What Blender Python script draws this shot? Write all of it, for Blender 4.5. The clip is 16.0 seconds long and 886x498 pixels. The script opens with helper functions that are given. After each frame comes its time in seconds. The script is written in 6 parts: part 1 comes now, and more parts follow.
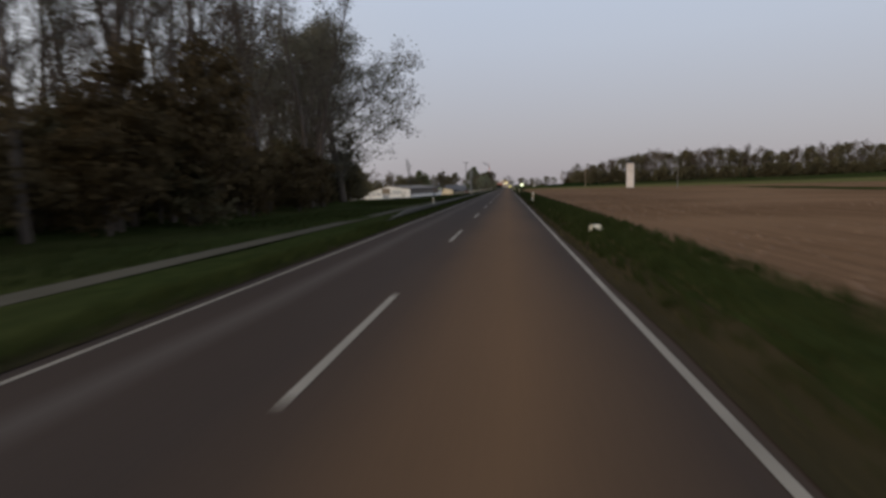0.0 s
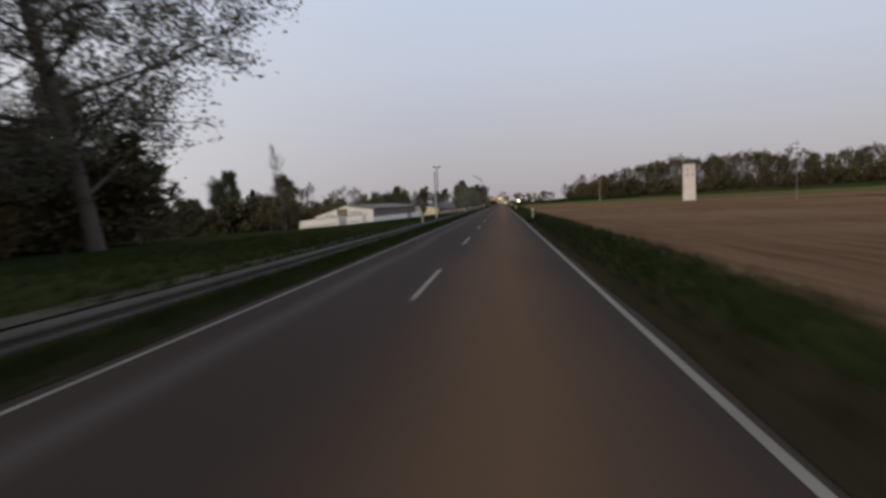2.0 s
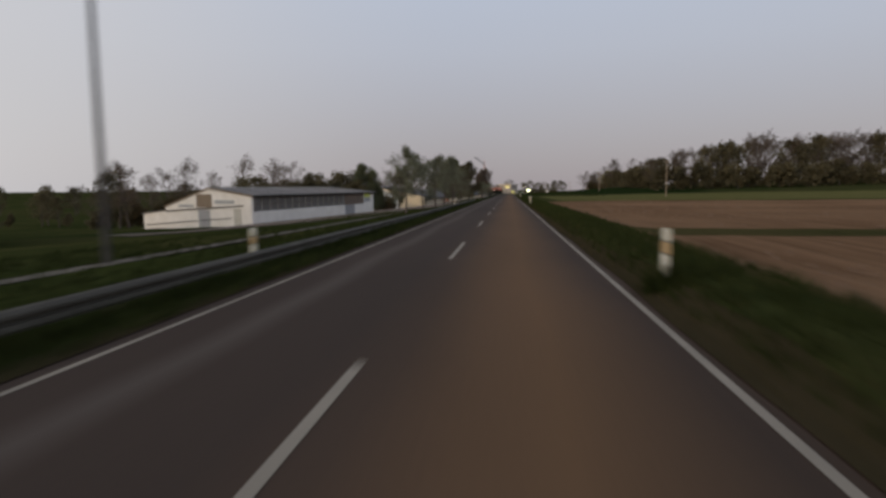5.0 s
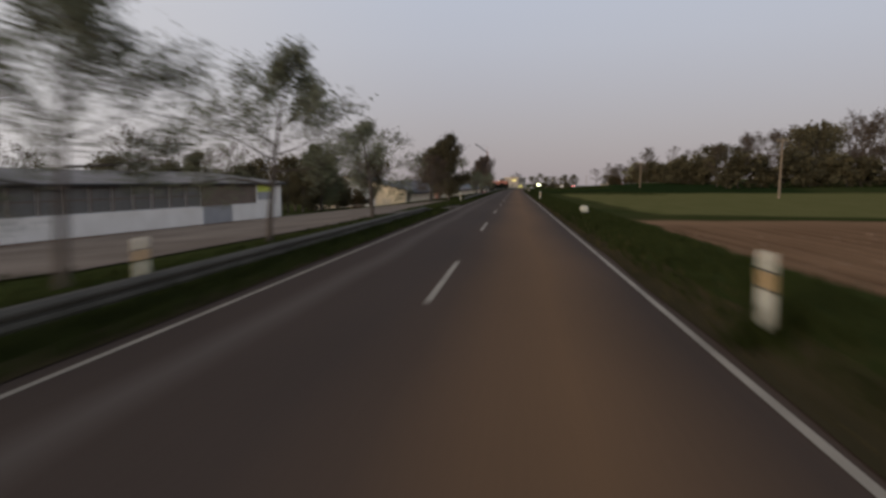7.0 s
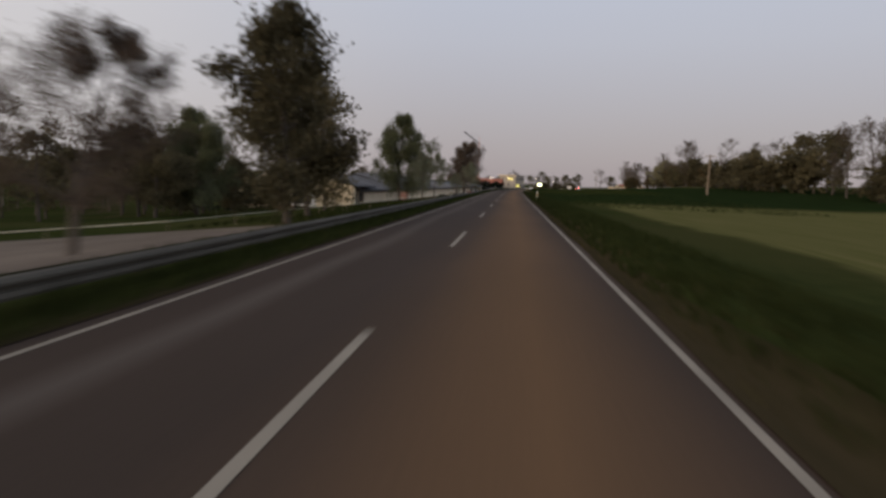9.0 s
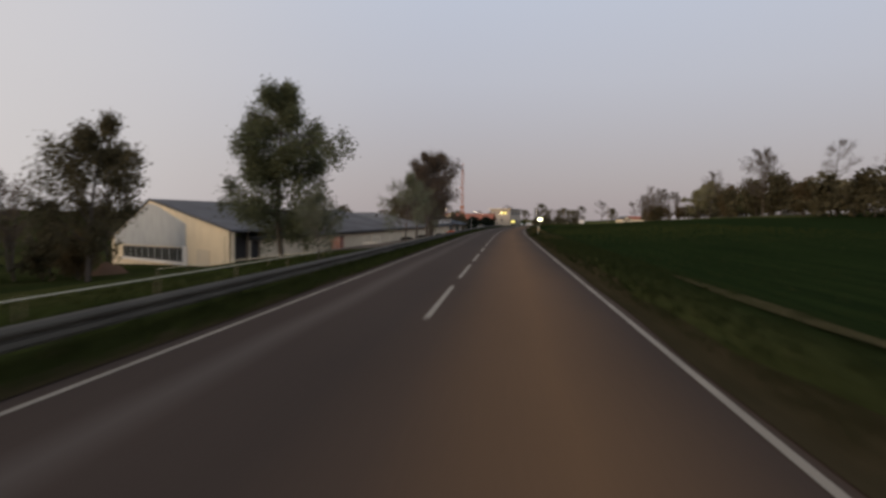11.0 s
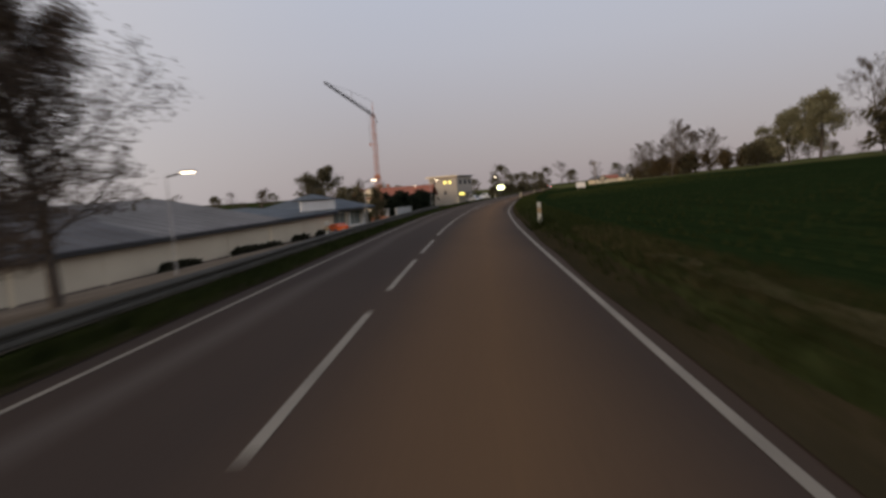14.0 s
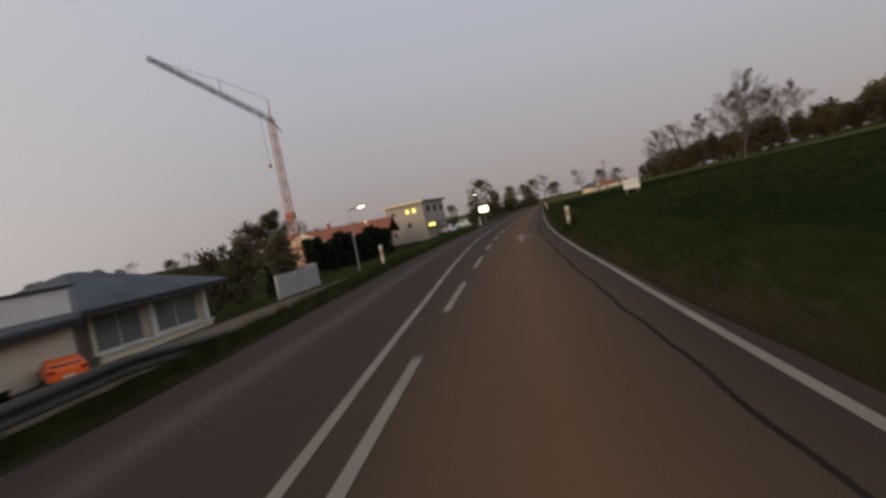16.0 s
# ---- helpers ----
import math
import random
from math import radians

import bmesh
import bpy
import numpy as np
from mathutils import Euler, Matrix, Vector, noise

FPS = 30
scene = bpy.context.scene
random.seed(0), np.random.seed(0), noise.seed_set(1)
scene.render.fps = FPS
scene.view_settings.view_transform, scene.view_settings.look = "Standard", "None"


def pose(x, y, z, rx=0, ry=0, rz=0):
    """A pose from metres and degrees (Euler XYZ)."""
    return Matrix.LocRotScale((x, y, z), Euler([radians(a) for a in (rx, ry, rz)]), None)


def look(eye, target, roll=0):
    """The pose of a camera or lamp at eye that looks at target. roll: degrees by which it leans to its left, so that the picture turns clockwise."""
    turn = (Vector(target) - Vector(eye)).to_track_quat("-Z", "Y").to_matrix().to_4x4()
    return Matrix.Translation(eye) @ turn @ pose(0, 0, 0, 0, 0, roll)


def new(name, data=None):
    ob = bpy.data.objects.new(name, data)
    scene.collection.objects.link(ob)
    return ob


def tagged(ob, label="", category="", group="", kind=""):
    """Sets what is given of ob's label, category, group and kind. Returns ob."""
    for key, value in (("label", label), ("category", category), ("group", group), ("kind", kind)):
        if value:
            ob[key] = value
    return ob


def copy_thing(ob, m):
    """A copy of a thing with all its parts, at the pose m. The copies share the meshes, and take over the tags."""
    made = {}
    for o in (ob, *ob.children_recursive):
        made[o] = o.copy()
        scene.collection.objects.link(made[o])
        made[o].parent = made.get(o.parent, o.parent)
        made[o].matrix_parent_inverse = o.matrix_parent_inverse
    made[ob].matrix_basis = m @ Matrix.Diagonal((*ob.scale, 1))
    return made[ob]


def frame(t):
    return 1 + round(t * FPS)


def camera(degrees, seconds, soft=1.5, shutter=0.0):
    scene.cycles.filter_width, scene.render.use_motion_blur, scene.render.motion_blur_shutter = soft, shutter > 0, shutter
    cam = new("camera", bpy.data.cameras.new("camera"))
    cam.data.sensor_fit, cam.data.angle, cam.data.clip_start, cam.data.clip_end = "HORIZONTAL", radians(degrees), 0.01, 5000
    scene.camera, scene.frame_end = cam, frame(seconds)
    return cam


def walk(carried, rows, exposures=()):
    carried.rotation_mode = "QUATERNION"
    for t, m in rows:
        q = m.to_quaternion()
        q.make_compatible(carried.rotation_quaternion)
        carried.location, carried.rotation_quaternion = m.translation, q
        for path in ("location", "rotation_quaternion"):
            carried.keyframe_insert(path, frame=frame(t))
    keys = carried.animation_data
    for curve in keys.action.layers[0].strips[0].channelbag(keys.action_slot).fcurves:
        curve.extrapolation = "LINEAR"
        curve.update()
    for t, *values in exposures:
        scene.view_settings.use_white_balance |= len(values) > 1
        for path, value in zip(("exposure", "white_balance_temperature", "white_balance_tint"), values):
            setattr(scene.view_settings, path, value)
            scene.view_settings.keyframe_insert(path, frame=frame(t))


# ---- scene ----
import itertools

PATH = [
    (0, (1.54, -3.82, 1.445), (0.456, 6.065, 0.418), -1.34),
    (0.5, (1.45, 9.12, 1.442), (0.536, 19.041, 0.610), -1.19),
    (1, (1.42, 23.15, 1.436), (0.442, 33.066, 0.633), -1.49),
    (1.5, (1.40, 37.08, 1.454), (0.325, 46.980, 0.573), -1.51),
    (2, (1.42, 51.04, 1.427), (0.404, 60.960, 0.686), -2.58),
    (2.5, (1.45, 64.49, 1.417), (0.409, 74.398, 0.503), -1.20),
    (3, (1.49, 77.98, 1.450), (0.267, 87.869, 0.616), 0.83),
    (3.5, (1.52, 91.20, 1.459), (0.405, 101.100, 0.603), -0.46),
    (6, (1.04, 158.11, 1.418), (-0.026, 167.998, 0.406), -0.43),
    (6.5, (1.02, 171.36, 1.443), (-0.096, 181.243, 0.389), 0.14),
    (7, (1.07, 184.67, 1.478), (-0.107, 194.540, 0.406), 0.49),
    (7.5, (1.10, 198.16, 1.432), (-0.025, 208.036, 0.359), 0.83),
    (8, (1.26, 211.77, 1.442), (0.207, 221.650, 0.307), 1.25),
    (10.5, (1.29, 278.86, 1.446), (-0.004, 288.750, 0.662), 3.98),
    (11, (1.11, 292.32, 1.412), (0.072, 302.258, 0.914), 0.73),
    (11.5, (0.95, 305.31, 1.390), (-0.105, 315.234, 0.834), -0.66),
    (12, (0.92, 318.26, 1.384), (-0.075, 328.174, 0.579), -0.56),
    (12.5, (1.03, 330.95, 1.408), (0.086, 340.871, 0.552), -0.85),
    (13, (1.24, 342.97, 1.416), (0.558, 352.910, 0.600), -1.90),
    (13.5, (1.55, 354.84, 1.417), (0.997, 364.790, 0.627), -1.01),
    (14, (1.89, 366.53, 1.431), (1.637, 376.487, 0.494), -3.87),
    (14.5, (2.33, 377.94, 1.408), (2.415, 387.891, 0.426), -10.27),
    (15, (2.80, 389.11, 1.401), (3.216, 399.053, 0.437), -15.53),
    (15.5, (3.37, 399.88, 1.346), (3.792, 409.850, 0.724), -14.78),
    (16, (4.31, 409.95, 1.261), (4.369, 419.938, 0.779), -11.04),
]
cam = camera(73.0, 16.0, soft=3.0, shutter=0.5)
EXPOSURE = [(0, 0.12, 6600, 10), (0.5, 0.26, 6610, 10), (1.5, 0.32, 6640, 11), (2.2, 0.2, 6650, 11), (3.5, 0.0, 6700, 11), (7, 0.02, 6980, 13), (10.8, 0.08, 7080, 14), (11.6, -0.05, 7100, 14), (14, -0.03, 7120, 15), (15.5, -0.08, 7270, 15), (16, -0.18, 7320, 15)]
walk(cam, [(t, look(eye, target, roll)) for t, eye, target, roll in PATH], EXPOSURE)

# ---- world and sun: dusk, the sun just gone behind the trees ----
world = bpy.data.worlds.new("dusk_sky")
scene.world = world
world.use_nodes = True
wn, wl = world.node_tree.nodes, world.node_tree.links
wn.clear()
w_out, w_bg = wn.new("ShaderNodeOutputWorld"), wn.new("ShaderNodeBackground")
w_sky = wn.new("ShaderNodeTexSky")
w_sky.sky_type, w_sky.sun_disc = "NISHITA", False
w_sky.sun_elevation, w_sky.sun_rotation = radians(4.0), radians(-140.0)
w_sky.air_density, w_sky.dust_density = 1.0, 2.0
w_geo, w_sep = wn.new("ShaderNodeTexCoord"), wn.new("ShaderNodeSeparateXYZ")
w_ramp, w_side, w_mix = wn.new("ShaderNodeValToRGB"), wn.new("ShaderNodeMapRange"), wn.new("ShaderNodeMix")
w_warm = wn.new("ShaderNodeMix")
wl.new(w_geo.outputs["Generated"], w_sep.inputs[0])
wl.new(w_sep.outputs["Z"], w_ramp.inputs[0])
stops = w_ramp.color_ramp.elements
stops[0].position, stops[0].color = 0.0, (0.375, 0.352, 0.378, 1)
stops[1].position, stops[1].color = 0.95, (0.10, 0.13, 0.20, 1)
for at, col in ((0.10, (0.425, 0.43, 0.49, 1)), (0.22, (0.48, 0.527, 0.635, 1)), (0.42, (0.515, 0.615, 0.79, 1)), (0.60, (0.28, 0.34, 0.45, 1))):
    e = stops.new(at)
    e.color = col
# brighter and whiter to the west, where the sun went down
wl.new(w_sep.outputs["X"], w_side.inputs[0])
w_side.interpolation_type = "SMOOTHSTEP"
w_side.inputs[1].default_value, w_side.inputs[2].default_value = -0.05, -1.0
w_warm.data_type = w_mix.data_type = "RGBA"
wl.new(w_side.outputs[0], w_warm.inputs["Factor"])
wl.new(w_ramp.outputs[0], w_warm.inputs["A"])
w_warm.inputs["B"].default_value = (0.68, 0.695, 0.735, 1)
w_gain = wn.new("ShaderNodeMix")
w_gain.data_type, w_gain.blend_type = "RGBA", "MULTIPLY"
w_gain.inputs["Factor"].default_value = 1.0
w_gain.inputs["B"].default_value = (0.1, 0.1, 0.1, 1)
wl.new(w_sky.outputs[0], w_gain.inputs["A"])
w_mix.inputs["Factor"].default_value = 0.12
wl.new(w_warm.outputs["Result"], w_mix.inputs["A"])
wl.new(w_gain.outputs["Result"], w_mix.inputs["B"])
wl.new(w_mix.outputs["Result"], w_bg.inputs["Color"])
# brighter all round behind the view, towards the south
w_back = wn.new("ShaderNodeMapRange")
w_back.interpolation_type = "SMOOTHSTEP"
w_back.inputs[1].default_value, w_back.inputs[2].default_value = 0.72, -0.25
w_back.inputs[3].default_value, w_back.inputs[4].default_value = 1.0, 2.0
wl.new(w_sep.outputs["Y"], w_back.inputs[0])
wl.new(w_back.outputs[0], w_bg.inputs["Strength"])
wl.new(w_bg.outputs[0], w_out.inputs["Surface"])

sun = new("sun", bpy.data.lights.new("sun", "SUN"))
sun.data.energy, sun.data.angle, sun.data.color = 1.45, radians(35), (1.0, 0.84, 0.63)
sun.matrix_world = look((-60, -75, 22), (0, 0, 0))


# ---- materials ----
def mat(name, a, b, rough=0.8, scale=3.0, fine=40.0, bump=0.3, metal=0.0, stain=0.35, spec=0.3, stretch=(1, 1, 1), island=0.0):
    """A surface of two base colours, mixed by a broad and a fine noise, with relief."""
    m = bpy.data.materials.new(name)
    m.use_nodes = True
    n, l = m.node_tree.nodes, m.node_tree.links
    p = n["Principled BSDF"]
    co, mp = n.new("ShaderNodeTexCoord"), n.new("ShaderNodeMapping")
    mp.inputs["Scale"].default_value = stretch
    l.new(co.outputs["Object"], mp.inputs[0])
    broad, small = n.new("ShaderNodeTexNoise"), n.new("ShaderNodeTexNoise")
    broad.inputs["Scale"].default_value, broad.inputs["Detail"].default_value = scale, 5
    small.inputs["Scale"].default_value, small.inputs["Detail"].default_value = fine, 4
    l.new(mp.outputs[0], broad.inputs[0])
    l.new(mp.outputs[0], small.inputs[0])
    ramp = n.new("ShaderNodeMapRange")
    ramp.inputs[1].default_value, ramp.inputs[2].default_value = 0.5 - stain, 0.5 + stain
    add = n.new("ShaderNodeMath")
    add.operation = "MULTIPLY_ADD"
    l.new(small.outputs[0], add.inputs[0])
    add.inputs[1].default_value = 0.45
    off = n.new("ShaderNodeMath")
    off.operation = "MULTIPLY_ADD"
    l.new(broad.outputs[0], off.inputs[0])
    off.inputs[1].default_value, off.inputs[2].default_value = 1.0, -0.225
    l.new(off.outputs[0], add.inputs[2])
    l.new(add.outputs[0], ramp.inputs[0])
    mix = n.new("ShaderNodeMix")
    mix.data_type = "RGBA"
    mix.inputs["A"].default_value, mix.inputs["B"].default_value = (*a, 1), (*b, 1)
    l.new(ramp.outputs[0], mix.inputs["Factor"])
    last = mix.outputs["Result"]
    if island:
        info = n.new("ShaderNodeObjectInfo")
        geo = n.new("ShaderNodeNewGeometry")
        s = n.new("ShaderNodeMath")
        s.operation = "ADD"
        l.new(info.outputs["Random"], s.inputs[0])
        l.new(geo.outputs["Random Per Island"], s.inputs[1])
        r = n.new("ShaderNodeMapRange")
        r.inputs[2].default_value = 2.0
        r.inputs[3].default_value, r.inputs[4].default_value = 1 - island, 1 + island
        l.new(s.outputs[0], r.inputs[0])
        hsv = n.new("ShaderNodeHueSaturation")
        l.new(r.outputs[0], hsv.inputs["Value"])
        l.new(last, hsv.inputs["Color"])
        last = hsv.outputs[0]
    l.new(last, p.inputs["Base Color"])
    p.inputs["Roughness"].default_value, p.inputs["Metallic"].default_value = rough, metal
    p.inputs["Specular IOR Level"].default_value = spec
    if bump:
        bp = n.new("ShaderNodeBump")
        bp.inputs["Strength"].default_value, bp.inputs["Distance"].default_value = bump, 0.02
        l.new(add.outputs[0], bp.inputs["Height"])
        l.new(bp.outputs[0], p.inputs["Normal"])
    return m


def leafy(name, a, b):
    """A leaf: matt, and lit through from behind."""
    m = mat(name, a, b, 0.85, 1.2, 9, 0.0, island=0.45, spec=0.02)
    n, l = m.node_tree.nodes, m.node_tree.links
    p = n["Principled BSDF"]
    src = p.inputs["Base Color"].links[0].from_socket
    tr, mx = n.new("ShaderNodeBsdfTranslucent"), n.new("ShaderNodeMixShader")
    l.new(src, tr.inputs["Color"])
    mx.inputs[0].default_value = 0.4
    l.new(p.outputs[0], mx.inputs[1])
    l.new(tr.outputs[0], mx.inputs[2])
    l.new(mx.outputs[0], n["Material Output"].inputs["Surface"])
    return m


def glow(name, color, strength):
    m = bpy.data.materials.new(name)
    m.use_nodes = True
    p = m.node_tree.nodes["Principled BSDF"]
    p.inputs["Base Color"].default_value = (*color, 1)
    p.inputs["Emission Color"].default_value = (*color, 1)
    p.inputs["Emission Strength"].default_value = strength
    return m


M = {
    "paint_line": mat("road_paint", (0.30, 0.258, 0.200), (0.150, 0.128, 0.098), 0.8, 1.1, 45, 0.2),
    "zinc": mat("galvanised_steel", (0.088, 0.078, 0.060), (0.045, 0.039, 0.030), 0.85, 1.2, 18, 0.1, 0.15),
    "white_plastic": mat("white_plastic", (0.60, 0.56, 0.45), (0.44, 0.40, 0.30), 0.6, 3, 40, 0.1),
    "black_plastic": mat("black_plastic", (0.03, 0.03, 0.03), (0.05, 0.05, 0.05), 0.5, 3, 40, 0.1),
    # amber is the headlights' shine, put into the reflector's base colour
    "reflector": mat("reflector", (0.46, 0.31, 0.15), (0.36, 0.24, 0.12), 0.4, 3, 40, 0.05),
    "bark": mat("bark", (0.088, 0.068, 0.053), (0.042, 0.033, 0.026), 0.9, 3, 18, 0.8, stretch=(3, 3, 0.6)),
    "bark_grey": mat("bark_grey", (0.13, 0.108, 0.088), (0.070, 0.058, 0.048), 0.9, 3, 18, 0.8, stretch=(3, 3, 0.6)),
    "leaf_fresh": leafy("pale_fresh_leaf", (0.165, 0.168, 0.112), (0.098, 0.102, 0.066)),
    "twig": leafy("grey_brown_twig", (0.150, 0.118, 0.092), (0.085, 0.067, 0.053)),
    "leaf_olive": leafy("olive_spring_leaf", (0.122, 0.102, 0.056), (0.066, 0.057, 0.032)),
    "leaf_green": leafy("green_leaf", (0.112, 0.116, 0.060), (0.064, 0.071, 0.038)),
    "leaf_bud": leafy("brown_bud", (0.115, 0.084, 0.060), (0.062, 0.046, 0.034)),
    "leaf_grey": leafy("grey_green_leaf", (0.140, 0.130, 0.094), (0.080, 0.074, 0.053)),
    "leaf_rust": leafy("rusty_leaf", (0.128, 0.090, 0.043), (0.060, 0.045, 0.025)),
    "leaf_dark": leafy("dark_hedge_leaf", (0.050, 0.048, 0.028), (0.026, 0.025, 0.016)),
    "needle": leafy("dark_needle", (0.026, 0.034, 0.022), (0.015, 0.02, 0.014)),
    "blossom": leafy("pale_blossom", (0.24, 0.212, 0.128), (0.12, 0.112, 0.06)),
    "blade": leafy("grass_blade", (0.036, 0.041, 0.013), (0.017, 0.023, 0.007)),
    "dry_blade": leafy("dry_grass_blade", (0.088, 0.068, 0.032), (0.045, 0.040, 0.016)),
    "white_wall": mat("white_render", (0.74, 0.69, 0.62), (0.58, 0.53, 0.46), 0.9, 0.5, 12, 0.15),
    "cream_wall": mat("cream_render", (0.70, 0.57, 0.38), (0.55, 0.44, 0.30), 0.9, 0.35, 9, 0.15),
    "beige_wall": mat("beige_render", (0.60, 0.50, 0.36), (0.46, 0.375, 0.27), 0.9, 0.3, 9, 0.15),
    "grey_wall": mat("grey_render", (0.38, 0.38, 0.36), (0.28, 0.28, 0.27), 0.9, 0.4, 9, 0.15),
    "block_wall": mat("tan_render", (0.40, 0.34, 0.27), (0.29, 0.245, 0.20), 0.9, 0.4, 9, 0.15),
    "plinth": mat("brown_plinth", (0.17, 0.125, 0.09), (0.10, 0.075, 0.06), 0.9, 0.6, 9, 0.3),
    "roof_grey": mat("fibre_cement_roof", (0.20, 0.19, 0.185), (0.10, 0.096, 0.092), 0.9, 0.22, 6, 0.2, spec=0.12),
    "roof_dark": mat("slate_grey_roof", (0.14, 0.137, 0.14), (0.060, 0.057, 0.056), 0.9, 0.2, 6, 0.2, spec=0.1),
    "roof_blue": mat("blue_sheet_roof", (0.11, 0.125, 0.14), (0.05, 0.06, 0.07), 0.8, 0.5, 8, 0.1, spec=0.12),
    "roof_red": mat("red_tile_roof", (0.30, 0.10, 0.06), (0.20, 0.075, 0.05), 0.85, 0.5, 9, 0.3),
    "fascia": mat("dark_timber", (0.045, 0.04, 0.036), (0.028, 0.025, 0.023), 0.8, 2, 20, 0.3, stretch=(1, 6, 6)),
    "timber": mat("weathered_timber", (0.24, 0.18, 0.12), (0.14, 0.105, 0.075), 0.9, 2, 20, 0.5, stretch=(6, 6, 0.6)),
    "pale_timber": mat("pale_fence_timber", (0.52, 0.48, 0.40), (0.36, 0.33, 0.27), 0.9, 2, 20, 0.3),
    "glass": mat("dark_glass", (0.055, 0.055, 0.055), (0.035, 0.036, 0.038), 0.12, 0.8, 9, 0.0, spec=0.5),
    "glass_grey": mat("dusty_window", (0.16, 0.15, 0.13), (0.075, 0.07, 0.065), 0.35, 0.9, 9, 0.0, spec=0.5),
    # base colour lifted to carry the sky's reflection in the panes
    "shop_glass": mat("shop_window_glass", (0.20, 0.21, 0.185), (0.12, 0.13, 0.115), 0.08, 0.5, 9, 0.0, spec=0.6),
    "steel_frame": mat("window_frame", (0.20, 0.19, 0.17), (0.13, 0.12, 0.11), 0.6, 3, 30, 0.1),
    "grey_door": mat("grey_sheet_door", (0.32, 0.31, 0.30), (0.24, 0.235, 0.23), 0.6, 0.7, 9, 0.1),
    "yellow_sign": mat("yellow_green_sheet", (0.52, 0.55, 0.10), (0.44, 0.47, 0.08), 0.5, 2, 9, 0.05),
    "path": mat("trodden_path", (0.105, 0.092, 0.070), (0.065, 0.058, 0.042), 0.95, 0.4, 12, 0.4, spec=0.0),
    "brick": mat("red_brick", (0.33, 0.14, 0.09), (0.22, 0.095, 0.065), 0.9, 2, 14, 0.4),
    "concrete": mat("concrete", (0.40, 0.38, 0.35), (0.27, 0.26, 0.24), 0.9, 0.8, 12, 0.3),
    "crane_red": mat("orange_red_steel", (0.42, 0.16, 0.08), (0.30, 0.11, 0.06), 0.55, 2, 12, 0.1),
    "crane_grey": mat("grey_steel", (0.20, 0.185, 0.18), (0.12, 0.115, 0.11), 0.7, 2, 12, 0.1, 0.3),
    "car_orange": mat("orange_car_paint", (0.80, 0.13, 0.02), (0.72, 0.11, 0.02), 0.25, 1, 9, 0.0, spec=0.6),
    "car_white": mat("white_car_paint", (0.70, 0.70, 0.70), (0.64, 0.64, 0.64), 0.25, 1, 9, 0.0, spec=0.6),
    "car_dark": mat("dark_car_paint", (0.05, 0.055, 0.065), (0.04, 0.042, 0.05), 0.25, 1, 9, 0.0, spec=0.6),
    "rubber": mat("tyre_rubber", (0.025, 0.025, 0.025), (0.04, 0.04, 0.04), 0.9, 4, 30, 0.2),
    "rim": mat("alloy_rim", (0.35, 0.35, 0.36), (0.25, 0.25, 0.26), 0.35, 4, 30, 0.05, 0.8),
    "lamp_white": glow("lit_lamp", (1.0, 0.86, 0.62), 9.0),
    "lamp_yellow": glow("lit_yellow_window", (0.95, 0.85, 0.22), 1.6),
    "lamp_sign": glow("lit_sign", (0.92, 1.0, 0.62), 5.0),
    "lamp_red": glow("lit_tail_lamp", (1.0, 0.10, 0.04), 16.0),
}

# ---- the line of the road ----
KNOTS = [(280, 0.0), (300, 0.12), (320, -0.10), (340, 0.55), (360, 0.9), (380, 1.13), (400, 2.16), (420, 2.24), (436, 2.2), (450, 0.9), (462, 0.0)]
GS = np.arange(-400.0, 2600.0, 1.0)
GT = np.cumsum(np.interp(GS, [k[0] for k in KNOTS], [k[1] / 1000 for k in KNOTS], left=0, right=0))
GX, GY = np.cumsum(np.sin(GT)), np.cumsum(np.cos(GT)) - 401.0


def along(s, o, z=None):
    """The place s metres along the road and o metres to the right of its middle line."""
    t = np.interp(s, GS, GT)
    x, y = np.interp(s, GS, GX) + o * math.cos(t), np.interp(s, GS, GY) - o * math.sin(t)
    return Vector((x, y, height(s, o) if z is None else z))


def heading(s):
    return float(np.interp(s, GS, GT))


def height(s, o):
    """The lie of the land, by place along and across the road."""
    if o < 0:
        slope = np.interp(s, [0, 100, 180, 250, 340, 430, 470, 600], [0.015, 0.022, 0.080, 0.105, 0.140, 0.160, 0.145, 0.08])
        d = max(0.0, -o - 3.0)
        near = min(d, 35.0) + 0.45 * min(max(d - 35, 0), 60)
        z = -slope * near
    else:
        d = max(0.0, o - 6.5)
        f = np.interp(s, [285, 330, 400, 520, 700], [0.0, 0.65, 1.0, 1.0, 0.5])
        z = f * (0.069 * min(d, 48) + 0.035 * min(max(d - 48, 0), 150))
        if o > 3.12:
            u, w = min(1.0, (o - 3.12) / 0.65), min(1.0, max(0.0, (6.2 - o) / 1.5))
            z += 0.26 * u * u * (3 - 2 * u) * w * w * (3 - 2 * w)
    far = max(0.0, abs(o) - 150)
    return float(z + 0.012 * min(far, 900) + 0.004 * min(max(0.0, s - 620), 1500))


def place(x, y):
    """Road coordinates of a place."""
    s = y
    for _ in range(4):
        t = np.interp(s, GS, GT)
        s += (x - np.interp(s, GS, GX)) * math.sin(t) + (y - np.interp(s, GS, GY)) * math.cos(t)
    t = np.interp(s, GS, GT)
    return s, (x - np.interp(s, GS, GX)) * math.cos(t) - (y - np.interp(s, GS, GY)) * math.sin(t)


def ground_at(x, y):
    return height(*place(x, y))


